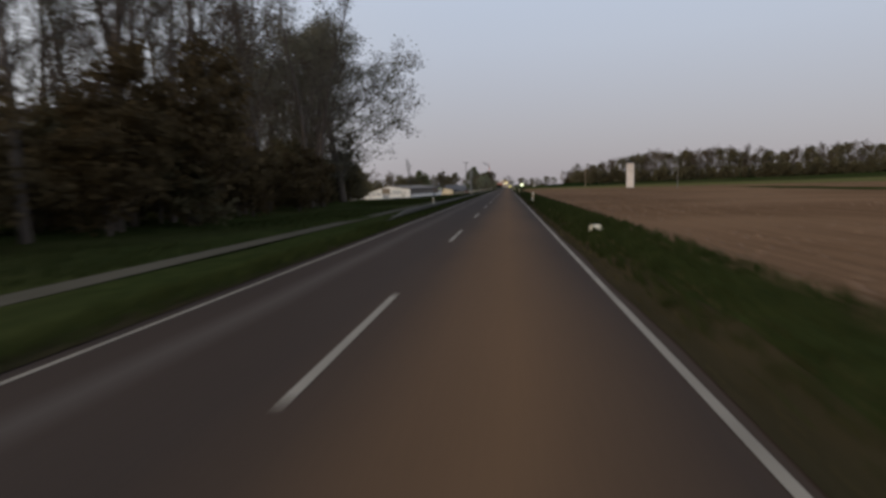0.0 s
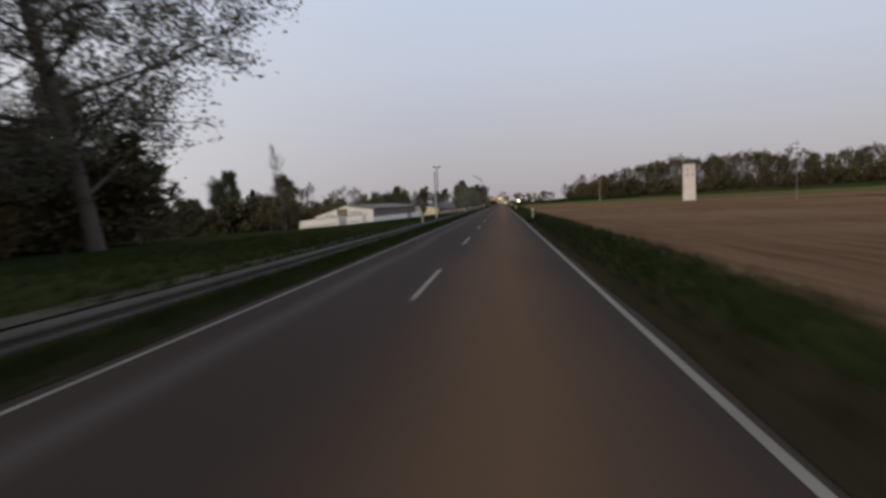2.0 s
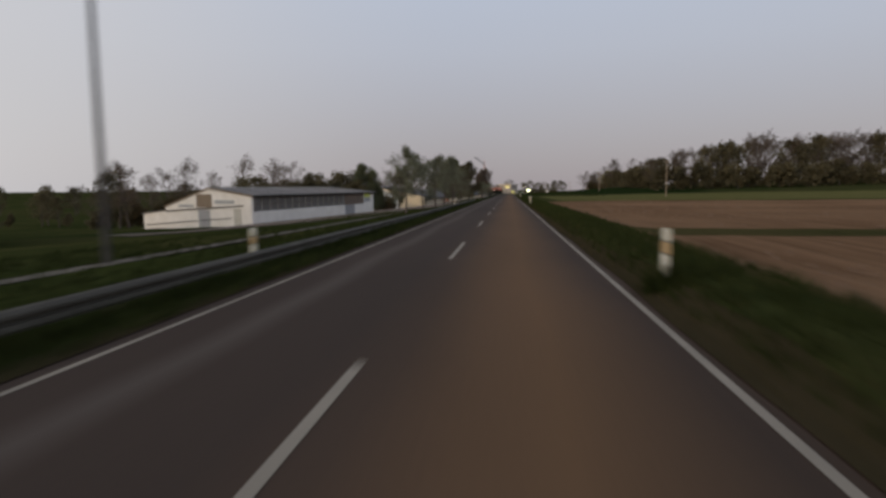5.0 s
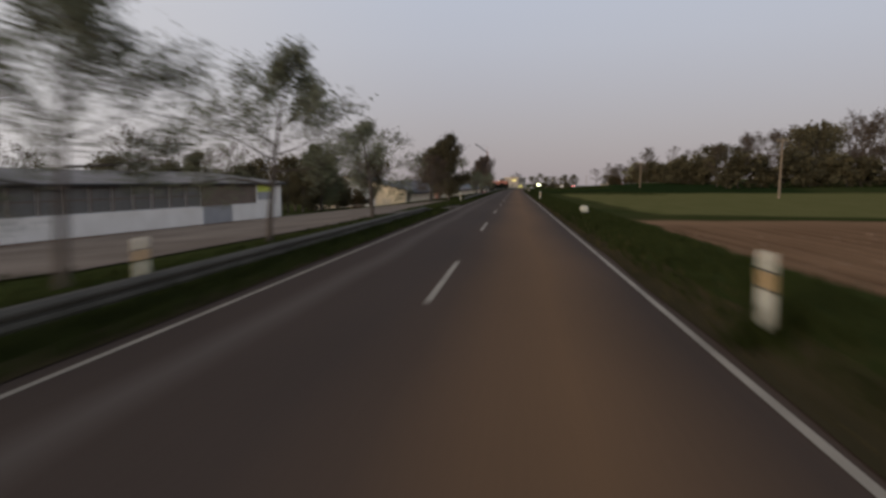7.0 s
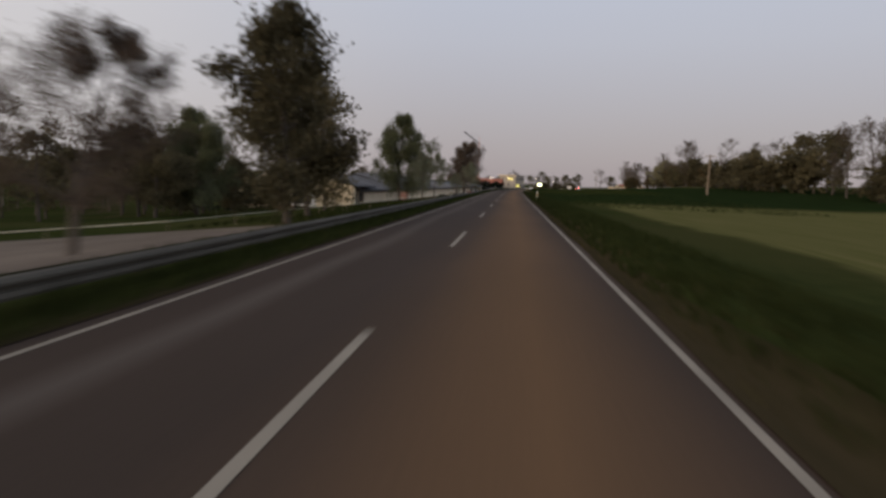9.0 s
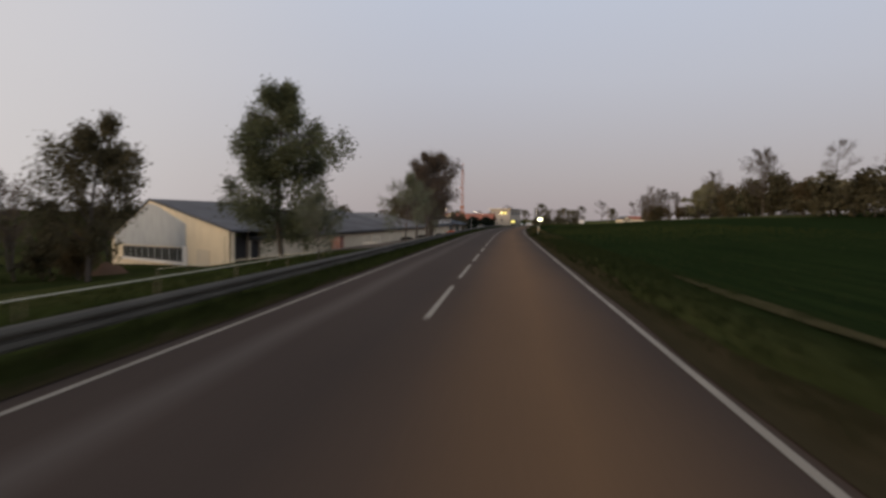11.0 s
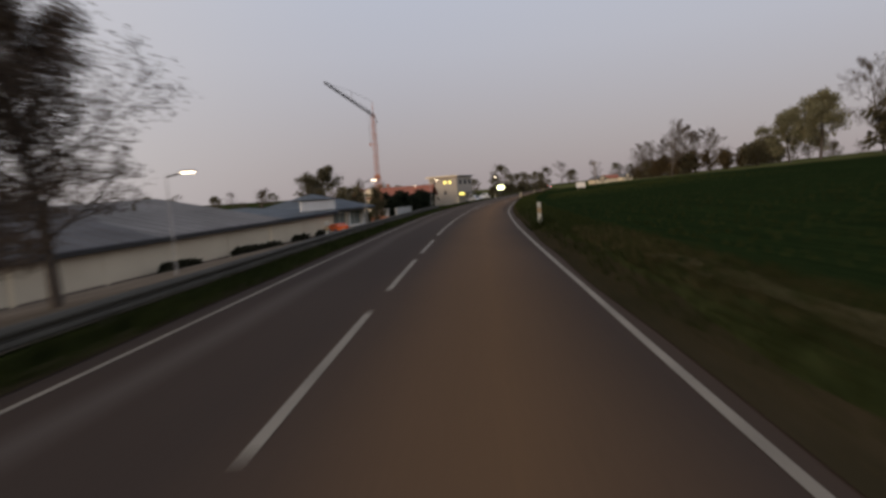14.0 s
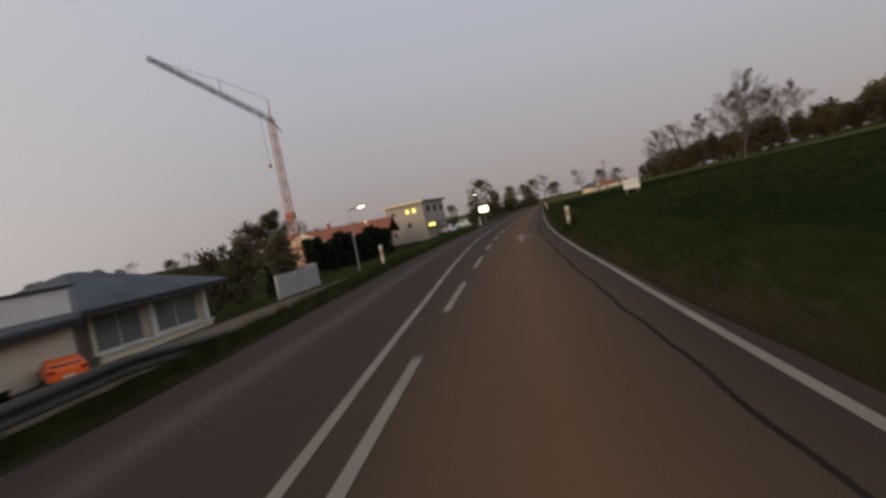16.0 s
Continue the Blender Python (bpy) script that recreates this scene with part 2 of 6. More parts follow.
# ---- mesh helpers ----
def mesh_from(name, verts, faces, material, smooth=False):
    me = bpy.data.meshes.new(name)
    me.from_pydata([tuple(v) for v in verts], [], faces)
    for m in material if isinstance(material, (list, tuple)) else [material]:
        me.materials.append(m)
    if smooth:
        me.polygons.foreach_set("use_smooth", [True] * len(me.polygons))
    return me


def part(name, bm, material, parent, label=""):
    """Links a bmesh, or a ready mesh, as one mesh object under a thing or a part."""
    if isinstance(bm, bpy.types.Mesh):
        me = bm
    else:
        me = bpy.data.meshes.new(name)
        bm.to_mesh(me)
        bm.free()
        me.materials.append(material)
    ob = new(name, me)
    ob.parent = parent
    return tagged(ob, label)


def thing(name, m, label, category, group="", kind=""):
    ob = new(name)
    ob.empty_display_size = 0.2
    ob.matrix_world = m
    return tagged(ob, label, category, group, kind)


def box(x0, x1, y0, y1, z0, z1, bevel=0.0, bm=None):
    bm = bm or bmesh.new()
    made = bmesh.ops.create_cube(bm, size=1.0, matrix=Matrix.Translation(((x0 + x1) / 2, (y0 + y1) / 2, (z0 + z1) / 2)) @ Matrix.Diagonal((x1 - x0, y1 - y0, z1 - z0, 1)))
    if bevel:
        edges = {e for v in made["verts"] for e in v.link_edges}
        bmesh.ops.bevel(bm, geom=list(edges), offset=bevel, segments=2, affect="EDGES")
    return bm


def rod(a, b, r0, r1=None, sides=8, bm=None):
    """A tapered round bar from a to b."""
    bm = bm or bmesh.new()
    a, b = Vector(a), Vector(b)
    q = (b - a).to_track_quat("Z", "Y").to_matrix().to_4x4()
    bmesh.ops.create_cone(bm, cap_ends=True, segments=sides, radius1=r0, radius2=r0 if r1 is None else r1, depth=(b - a).length, matrix=Matrix.Translation((a + b) / 2) @ q)
    return bm


def prism(outline, y0, y1, bm=None):
    """A slab with the given (x, z) outline, from y0 to y1."""
    bm = bm or bmesh.new()
    n = len(outline)
    v = [bm.verts.new((x, y, z)) for y in (y0, y1) for x, z in outline]
    bm.faces.new(v[:n])
    bm.faces.new(v[n:][::-1])
    for i in range(n):
        j = (i + 1) % n
        bm.faces.new((v[i], v[i + n], v[j + n], v[j]))
    bmesh.ops.recalc_face_normals(bm, faces=bm.faces)
    return bm


def slab(corners, thick, bm=None):
    """A sheet through four corners, thickened downwards."""
    bm = bm or bmesh.new()
    a = [bm.verts.new(c) for c in corners]
    b = [bm.verts.new((c[0], c[1], c[2] - thick)) for c in corners]
    n = len(corners)
    bm.faces.new(a)
    bm.faces.new(b[::-1])
    for i in range(n):
        j = (i + 1) % n
        bm.faces.new((a[i], b[i], b[j], a[j]))
    bmesh.ops.recalc_face_normals(bm, faces=bm.faces)
    return bm


# ---- ground: one sheet, with its fields ----
def field_material():
    m = bpy.data.materials.new("fields_and_meadow")
    m.use_nodes = True
    n, l = m.node_tree.nodes, m.node_tree.links
    p = n["Principled BSDF"]
    co, sep = n.new("ShaderNodeTexCoord"), n.new("ShaderNodeSeparateXYZ")
    l.new(co.outputs["Object"], sep.inputs[0])

    def noise_at(scale, detail=4, stretch=None):
        t = n.new("ShaderNodeTexNoise")
        t.inputs["Scale"].default_value, t.inputs["Detail"].default_value = scale, detail
        if stretch:
            mp = n.new("ShaderNodeMapping")
            mp.inputs["Scale"].default_value = stretch
            l.new(co.outputs["Object"], mp.inputs[0])
            l.new(mp.outputs[0], t.inputs[0])
        else:
            l.new(co.outputs["Object"], t.inputs[0])
        return t.outputs[0]

    def calc(op, a, b, c=None):
        t = n.new("ShaderNodeMath")
        t.operation = op
        for i, v in enumerate((a, b, c)):
            if v is not None:
                if isinstance(v, (int, float)):
                    t.inputs[i].default_value = v
                else:
                    l.new(v, t.inputs[i])
        return t.outputs[0]

    def step(v, low, high):
        t = n.new("ShaderNodeMapRange")
        t.interpolation_type = "SMOOTHSTEP"
        l.new(v, t.inputs[0])
        t.inputs[1].default_value, t.inputs[2].default_value = low, high
        return t.outputs[0]

    def mix(f, a, b):
        t = n.new("ShaderNodeMix")
        t.data_type = "RGBA"
        l.new(f, t.inputs["Factor"])
        for key, v in (("A", a), ("B", b)):
            if isinstance(v, tuple):
                t.inputs[key].default_value = (*v, 1)
            else:
                l.new(v, t.inputs[key])
        return t.outputs["Result"]

    x, y = sep.outputs["X"], sep.outputs["Y"]
    ragged = calc("MULTIPLY_ADD", noise_at(0.35, 5), 1.7, -0.85)
    tufts, clumps, drift = noise_at(2.2, 5), noise_at(9.0, 4), noise_at(0.06, 3)
    grass = mix(step(tufts, 0.3, 0.7), (0.018, 0.024, 0.008), (0.034, 0.041, 0.013))
    grass = mix(step(drift, 0.42, 0.66), grass, (0.040, 0.041, 0.015))
    # crop on the rising field, in faint drill rows
    rows = noise_at(1.0, 3, (4.5, 0.12, 1))
    crop = mix(step(rows, 0.35, 0.65), (0.010, 0.017, 0.006), (0.016, 0.025, 0.008))
    pale = mix(step(rows, 0.3, 0.7), (0.078, 0.077, 0.026), (0.110, 0.099, 0.040))
    # ploughed soil: rows along the road, clods
    furrow = noise_at(1.0, 4, (2.6, 0.10, 1))
    soil = mix(step(furrow, 0.3, 0.7), (0.090, 0.051, 0.028), (0.190, 0.112, 0.064))
    soil = mix(step(clumps, 0.30, 0.75), soil, (0.136, 0.079, 0.044))
    soil = mix(step(drift, 0.40, 0.62), soil, (0.184, 0.110, 0.063))
    edge = calc("SUBTRACT", calc("ADD", x, ragged), calc("MULTIPLY_ADD", calc("MAXIMUM", calc("SUBTRACT", y, 140.0), 0.0), 0.024, 4.55))
    yy = calc("ADD", y, calc("MULTIPLY", ragged, 1.2))
    is_soil = calc("MULTIPLY", step(edge, -0.25, 0.25), calc("SUBTRACT", 1.0, step(yy, 211.0, 213.0)))
    strip = calc("MULTIPLY", step(yy, 149.5, 150.5), calc("SUBTRACT", 1.0, step(yy, 153.0, 154.2)))
    is_soil = calc("MULTIPLY", is_soil, calc("SUBTRACT", 1.0, calc("MULTIPLY", strip, 0.85)))
    aslant = calc("ADD", ragged, calc("MULTIPLY_ADD", y, -0.13, x))
    bank = calc("MULTIPLY", step(aslant, 33.0, 34.5), calc("SUBTRACT", 1.0, step(aslant, 43.0, 45.0)))
    is_soil = calc("MULTIPLY", is_soil, calc("SUBTRACT", 1.0, calc("MULTIPLY", bank, calc("SUBTRACT", 1.0, step(yy, 140.0, 150.0)))))
    edge2 = calc("SUBTRACT", calc("ADD", x, ragged), 8.5)
    is_pale = calc("MULTIPLY", calc("MULTIPLY", step(edge2, -0.5, 0.5), step(yy, 216.0, 218.5)), calc("SUBTRACT", 1.0, step(yy, 292.0, 300.0)))
    is_pale = calc("MULTIPLY", is_pale, calc("SUBTRACT", 1.0, step(x, 300.0, 360.0)))
    bend = calc("POWER", calc("MAXIMUM", calc("SUBTRACT", y, 343.8), 0.0), 2.0)
    off_road = calc("SUBTRACT", x, calc("MULTIPLY", bend, 0.000756))
    is_crop = calc("MULTIPLY", step(calc("MULTIPLY_ADD", ragged, 0.5, off_road), 3.9, 4.6), step(yy, 294.0, 300.0))
    is_crop = calc("MULTIPLY", is_crop, calc("SUBTRACT", 1.0, step(x, 52.0, 60.0)))
    col = mix(is_pale, grass, pale)
    col = mix(is_crop, col, crop)
    # grazed meadow above the crop, under the fruit trees
    is_mead = calc("MULTIPLY", step(calc("ADD", x, ragged), 42.0, 44.5), step(yy, 380.0, 400.0))
    mead = mix(step(tufts, 0.3, 0.7), (0.062, 0.066, 0.024), (0.100, 0.098, 0.040))
    col = mix(calc("MULTIPLY", is_mead, calc("SUBTRACT", 1.0, step(x, 110.0, 130.0))), col, mead)
    col = mix(is_soil, col, soil)
    l.new(col, p.inputs["Base Color"])
    p.inputs["Roughness"].default_value = 0.95
    p.inputs["Specular IOR Level"].default_value = 0.0
    bp = n.new("ShaderNodeBump")
    bp.inputs["Strength"].default_value, bp.inputs["Distance"].default_value = 0.7, 0.12
    l.new(calc("ADD", calc("MULTIPLY", furrow, is_soil), calc("MULTIPLY", clumps, 0.5)), bp.inputs["Height"])
    l.new(bp.outputs[0], p.inputs["Normal"])
    return m


ys = [*range(-300, -40, 20), *range(-40, 540, 4), *range(540, 800, 20), *range(800, 2500, 100)]
left_o = [-1800, -1200, -800, -500, -320, -220, -165, -130, -105, -90, -75, -62, -52, -44, -38, -33, -28, -24, -20, -17, -14, -11.5, -9.5, -8, -6.8, -5.8, -5, -4.3, -3.7, -3.2, -2.74]
right_o = [3.24, 3.5, 3.8, 4.1, 4.5, 5, 5.6, 6.5, 8, 10, 12.5, 15, 18, 22, 26, 31, 36, 42, 48, 55, 60, 68, 80, 95, 115, 140, 165, 220, 320, 500, 800, 1200, 1800]
os_ = [*left_o, -2.66, -1.2, 0.0, 1.5, 3.16, *right_o]
verts, faces = [], []
for y in ys:
    cx, ct = float(np.interp(y, GY, GX)), math.cos(float(np.interp(y, GY, GT)))
    for o in os_:
        z = height(y, o)
        if -2.7 < o < 3.2:
            z -= 0.10
        elif abs(o) > 4.5:
            level = 0.25 if -40 < o < 0 and (165 < y < 268 or 326 < y < 450) else 1.0  # the yards lie even
            z += level * (0.10 * noise.noise((o * 0.21, y * 0.13, 0.0)) + 0.03 * noise.noise((o * 0.9, y * 0.6, 3.0)))
        verts.append((cx + o / ct, y, z))
w = len(os_)
for i, j in itertools.product(range(len(ys) - 1), range(w - 1)):
    faces.append((i * w + j, i * w + j + 1, (i + 1) * w + j + 1, (i + 1) * w + j))
ground = new("ground", mesh_from("ground", verts, faces, field_material(), True))
tagged(ground, "meadow, ploughed brown field and dark green crop field", "ground", kind="structure")


def draped(name, s0, s1, edges, material, lift, step=2.0):
    """A strip of thin paving on the land between two offsets, which may vary along it."""
    n = max(2, int((s1 - s0) / step))
    v, f = [], []
    for i in range(n + 1):
        s = s0 + (s1 - s0) * i / n
        a, b = edges(s)
        for k in range(5):
            o = a + (b - a) * k / 4
            p = along(s, o)
            v.append((p.x, p.y, p.z + lift))
    for i, k in itertools.product(range(n), range(4)):
        f.append((i * 5 + k, i * 5 + k + 1, i * 5 + k + 6, i * 5 + k + 5))
    return mesh_from(name, v, f, material, True)


# ---- the road, with its markings ----
def asphalt_material():
    m = mat("asphalt", (0.047, 0.0345, 0.0282), (0.033, 0.0248, 0.020), 0.85, 0.35, 22, 0.25, spec=0.05, stretch=(1, 0.25, 1))
    n, l = m.node_tree.nodes, m.node_tree.links
    p = n["Principled BSDF"]
    src = p.inputs["Base Color"].links[0].from_socket
    uv = n.new("ShaderNodeUVMap")
    sep = n.new("ShaderNodeSeparateXYZ")
    l.new(uv.outputs[0], sep.inputs[0])
    wob = n.new("ShaderNodeTexNoise")
    wob.inputs["Scale"].default_value = 0.12
    l.new(uv.outputs[0], wob.inputs[0])
    o = n.new("ShaderNodeMath")
    o.operation = "MULTIPLY_ADD"
    l.new(wob.outputs[0], o.inputs[0])
    o.inputs[1].default_value = 0.5
    l.new(sep.outputs["X"], o.inputs[2])
    # warm band on the driven lane: headlight glow painted into the base colour
    headlight_band = n.new("ShaderNodeValToRGB")
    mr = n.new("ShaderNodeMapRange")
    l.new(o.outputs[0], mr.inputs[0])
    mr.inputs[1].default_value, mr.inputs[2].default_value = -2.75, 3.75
    l.new(mr.outputs[0], headlight_band.inputs[0])
    els = headlight_band.color_ramp.elements
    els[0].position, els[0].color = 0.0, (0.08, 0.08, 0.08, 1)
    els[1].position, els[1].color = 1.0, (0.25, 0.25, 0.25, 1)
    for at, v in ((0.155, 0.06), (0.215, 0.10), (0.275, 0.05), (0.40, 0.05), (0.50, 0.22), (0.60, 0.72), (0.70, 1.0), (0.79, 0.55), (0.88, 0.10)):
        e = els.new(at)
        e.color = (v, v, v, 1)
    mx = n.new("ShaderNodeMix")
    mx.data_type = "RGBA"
    l.new(headlight_band.outputs[0], mx.inputs["Factor"])
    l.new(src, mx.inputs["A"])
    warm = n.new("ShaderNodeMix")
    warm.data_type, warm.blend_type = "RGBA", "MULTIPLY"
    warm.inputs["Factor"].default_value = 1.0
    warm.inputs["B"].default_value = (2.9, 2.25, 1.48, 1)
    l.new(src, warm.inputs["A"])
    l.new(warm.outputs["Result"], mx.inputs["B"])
    # a paler grey streak along the other lane
    streak = n.new("ShaderNodeValToRGB")
    l.new(mr.outputs[0], streak.inputs[0])
    ends = streak.color_ramp.elements
    ends[0].position, ends[0].color = 0.165, (0, 0, 0, 1)
    ends[1].position, ends[1].color = 0.265, (0, 0, 0, 1)
    ends.new(0.215).color = (0.42, 0.42, 0.42, 1)
    pale = n.new("ShaderNodeMix")
    pale.data_type = "RGBA"
    l.new(streak.outputs[0], pale.inputs["Factor"])
    l.new(mx.outputs["Result"], pale.inputs["A"])
    pale.inputs["B"].default_value = (0.100, 0.085, 0.074, 1)
    # base colour scaled up along the road, paler towards the village
    brighten, tone = n.new("ShaderNodeMapRange"), n.new("ShaderNodeHueSaturation")
    l.new(sep.outputs["Y"], brighten.inputs[0])
    brighten.inputs[1].default_value, brighten.inputs[2].default_value = 40.0, 420.0
    brighten.inputs[3].default_value, brighten.inputs[4].default_value = 1.04, 1.17
    l.new(brighten.outputs[0], tone.inputs["Value"])
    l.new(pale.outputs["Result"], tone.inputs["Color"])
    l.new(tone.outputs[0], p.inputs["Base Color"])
    return m


def ribbon(name, s0, s1, o0, o1, z, material, step=2.0, cols=1):
    n = max(1, int(round((s1 - s0) / step)))
    v, f, uv = [], [], []
    for i in range(n + 1):
        s = s0 + (s1 - s0) * i / n
        for k in range(cols + 1):
            o = o0 + (o1 - o0) * k / cols
            v.append(along(s, o, z))
            uv.append((o, s))
    c = cols + 1
    for i, k in itertools.product(range(n), range(cols)):
        f.append((i * c + k, i * c + k + 1, (i + 1) * c + k + 1, (i + 1) * c + k))
    me = mesh_from(name, v, f, material, True)
    layer = me.uv_layers.new(name="UVMap")
    for lp in me.loops:
        layer.data[lp.index].uv = uv[lp.vertex_index]
    return me


RIGHT, LEFT = 2.86, -2.40
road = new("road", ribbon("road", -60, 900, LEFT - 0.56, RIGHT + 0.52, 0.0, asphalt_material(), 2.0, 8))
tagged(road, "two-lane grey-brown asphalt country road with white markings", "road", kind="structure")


def stripe(name, s0, s1, middle, wide, step=1.0, lift=0.005, material=None):
    """A painted line whose offset may vary along the road."""
    n = max(1, int(round((s1 - s0) / step)))
    v, f = [], []
    for i in range(n + 1):
        s = s0 + (s1 - s0) * i / n
        for side in (-0.5, 0.5):
            v.append(along(s, middle(s) + side * wide, lift))
    for i in range(n):
        f.append((2 * i, 2 * i + 1, 2 * i + 3, 2 * i + 2))
    return mesh_from(name, v, f, material or M["paint_line"], True)


LINE_S = [330, 342, 351, 375, 390, 405, 420, 440]  # line offsets from here on are fitted to the camera's view


def right_line(s):
    return float(np.interp(s, LINE_S, [2.88, 2.91, 2.80, 2.815, 2.74, 2.721, 2.90, 2.89], left=RIGHT))


def left_line(s):
    return float(np.interp(s, LINE_S, [-2.376, -2.404, -2.349, -2.275, -2.305, -2.472, -2.773, -2.704], left=LEFT))


def middle_shift(s):
    return float(np.interp(s, [320] + LINE_S, [0.0, 0.005, 0.02, -0.01, -0.025, -0.058, -0.001, 0.058, 0.019]))


part("edge_line", stripe("edge_line", -60, 900, right_line, 0.082), None, road, "white painted edge line")
part("edge_line", stripe("edge_line", -60, 900, left_line, 0.068), None, road, "white painted edge line")
DASHES = [(12 * k, 12 * k + 4.1) for k in range(-4, 24)] + [(289.0, 293.1), (300.7, 304.9), (306.7, 310.9), (312.6, 316.8), (318.7, 322.8), (324.4, 328.6), (330.6, 334.5), (336.2, 340.8), (341.4, 345.5), (347.2, 351.4), (353.1, 357.0), (358.7, 363.0), (364.8, 368.6), (369.8, 373.9), (375.6, 379.6), (381.0, 384.9)]
for a, b in DASHES:
    part("dash", stripe("dash", a, b, middle_shift, 0.096), None, road)


def centre(s):
    return middle_shift(s) + float(np.interp(s, [386, 405, 413, 421, 439, 470, 560], [-0.03, -0.08, -0.13, -0.22, -0.55, -0.7, -0.1]))



part("centre_line", stripe("centre_line", 386.8, 900, centre, 0.096), None, road, "solid white centre line")
for k in range(16):
    s = 412.6 + 5.8 * k
    part("dash", stripe("dash", s, s + 3.2, lambda s: float(np.interp(s, [412, 425, 470], [0.25, 0.45, 0.5])), 0.105), None, road)
# turning arrow on the lane ahead
arrow = bmesh.new()
for poly in (((1.55, 431.0), (1.67, 431.0), (1.67, 434.0), (1.55, 434.0)), ((1.35, 434.0), (1.87, 434.0), (1.61, 435.6)), ((1.67, 432.0), (2.05, 433.0), (2.05, 433.4), (1.67, 432.4))):
    arrow.faces.new([arrow.verts.new(along(s, o, 0.005)) for o, s in poly])
part("lane_arrow", arrow, M["paint_line"], road, "white lane arrow")
crack = stripe("joint", 404, 470, lambda s: 2.42 + 0.012 * math.sin(s * 1.7) + 0.012 * math.sin(s * 4.1), 0.035, 0.4, 0.004, mat("bitumen_joint", (0.016, 0.013, 0.012), (0.038, 0.030, 0.026), 0.95, 1.5, 9, 0.2, spec=0.0))
part("bitumen_joint", crack, None, road, "dark bitumen seam")

dry_turf = mat("dry_turf", (0.105, 0.082, 0.044), (0.045, 0.04, 0.018), 0.95, 0.9, 7, 0.5, stain=0.35, spec=0.0)
earth = mat("bare_earth", (0.165, 0.094, 0.060), (0.090, 0.058, 0.038), 0.95, 0.4, 9, 0.5, spec=0.0)
gravel = mat("pale_gravel", (0.18, 0.148, 0.122), (0.105, 0.086, 0.070), 0.95, 0.28, 7, 0.5, stain=0.24, spec=0.0)
yard_mat = mat("yard_gravel", (0.15, 0.124, 0.098), (0.082, 0.067, 0.053), 0.95, 0.3, 9, 0.5, spec=0.0)
path_mat = mat("footway_gravel", (0.15, 0.135, 0.115), (0.095, 0.085, 0.074), 0.95, 0.35, 12, 0.4, spec=0.0)
paved = mat("worn_grey_paving", (0.12, 0.10, 0.085), (0.06, 0.05, 0.043), 0.9, 0.5, 9, 0.4, stain=0.24, spec=0.02)
shoulder = mat("bare_shoulder", (0.050, 0.037, 0.021), (0.020, 0.019, 0.009), 0.95, 0.9, 8, 0.6, spec=0.0, stretch=(1, 0.3, 1))


def far_side(s):
    """Inner edge of the driveway, which narrows to the road past its mouth."""
    return float(np.interp(s, [219.2, 220.4, 223.2, 224.2, 226.6], [-3.4, -7.3, -7.3, -4.3, -2.7]))


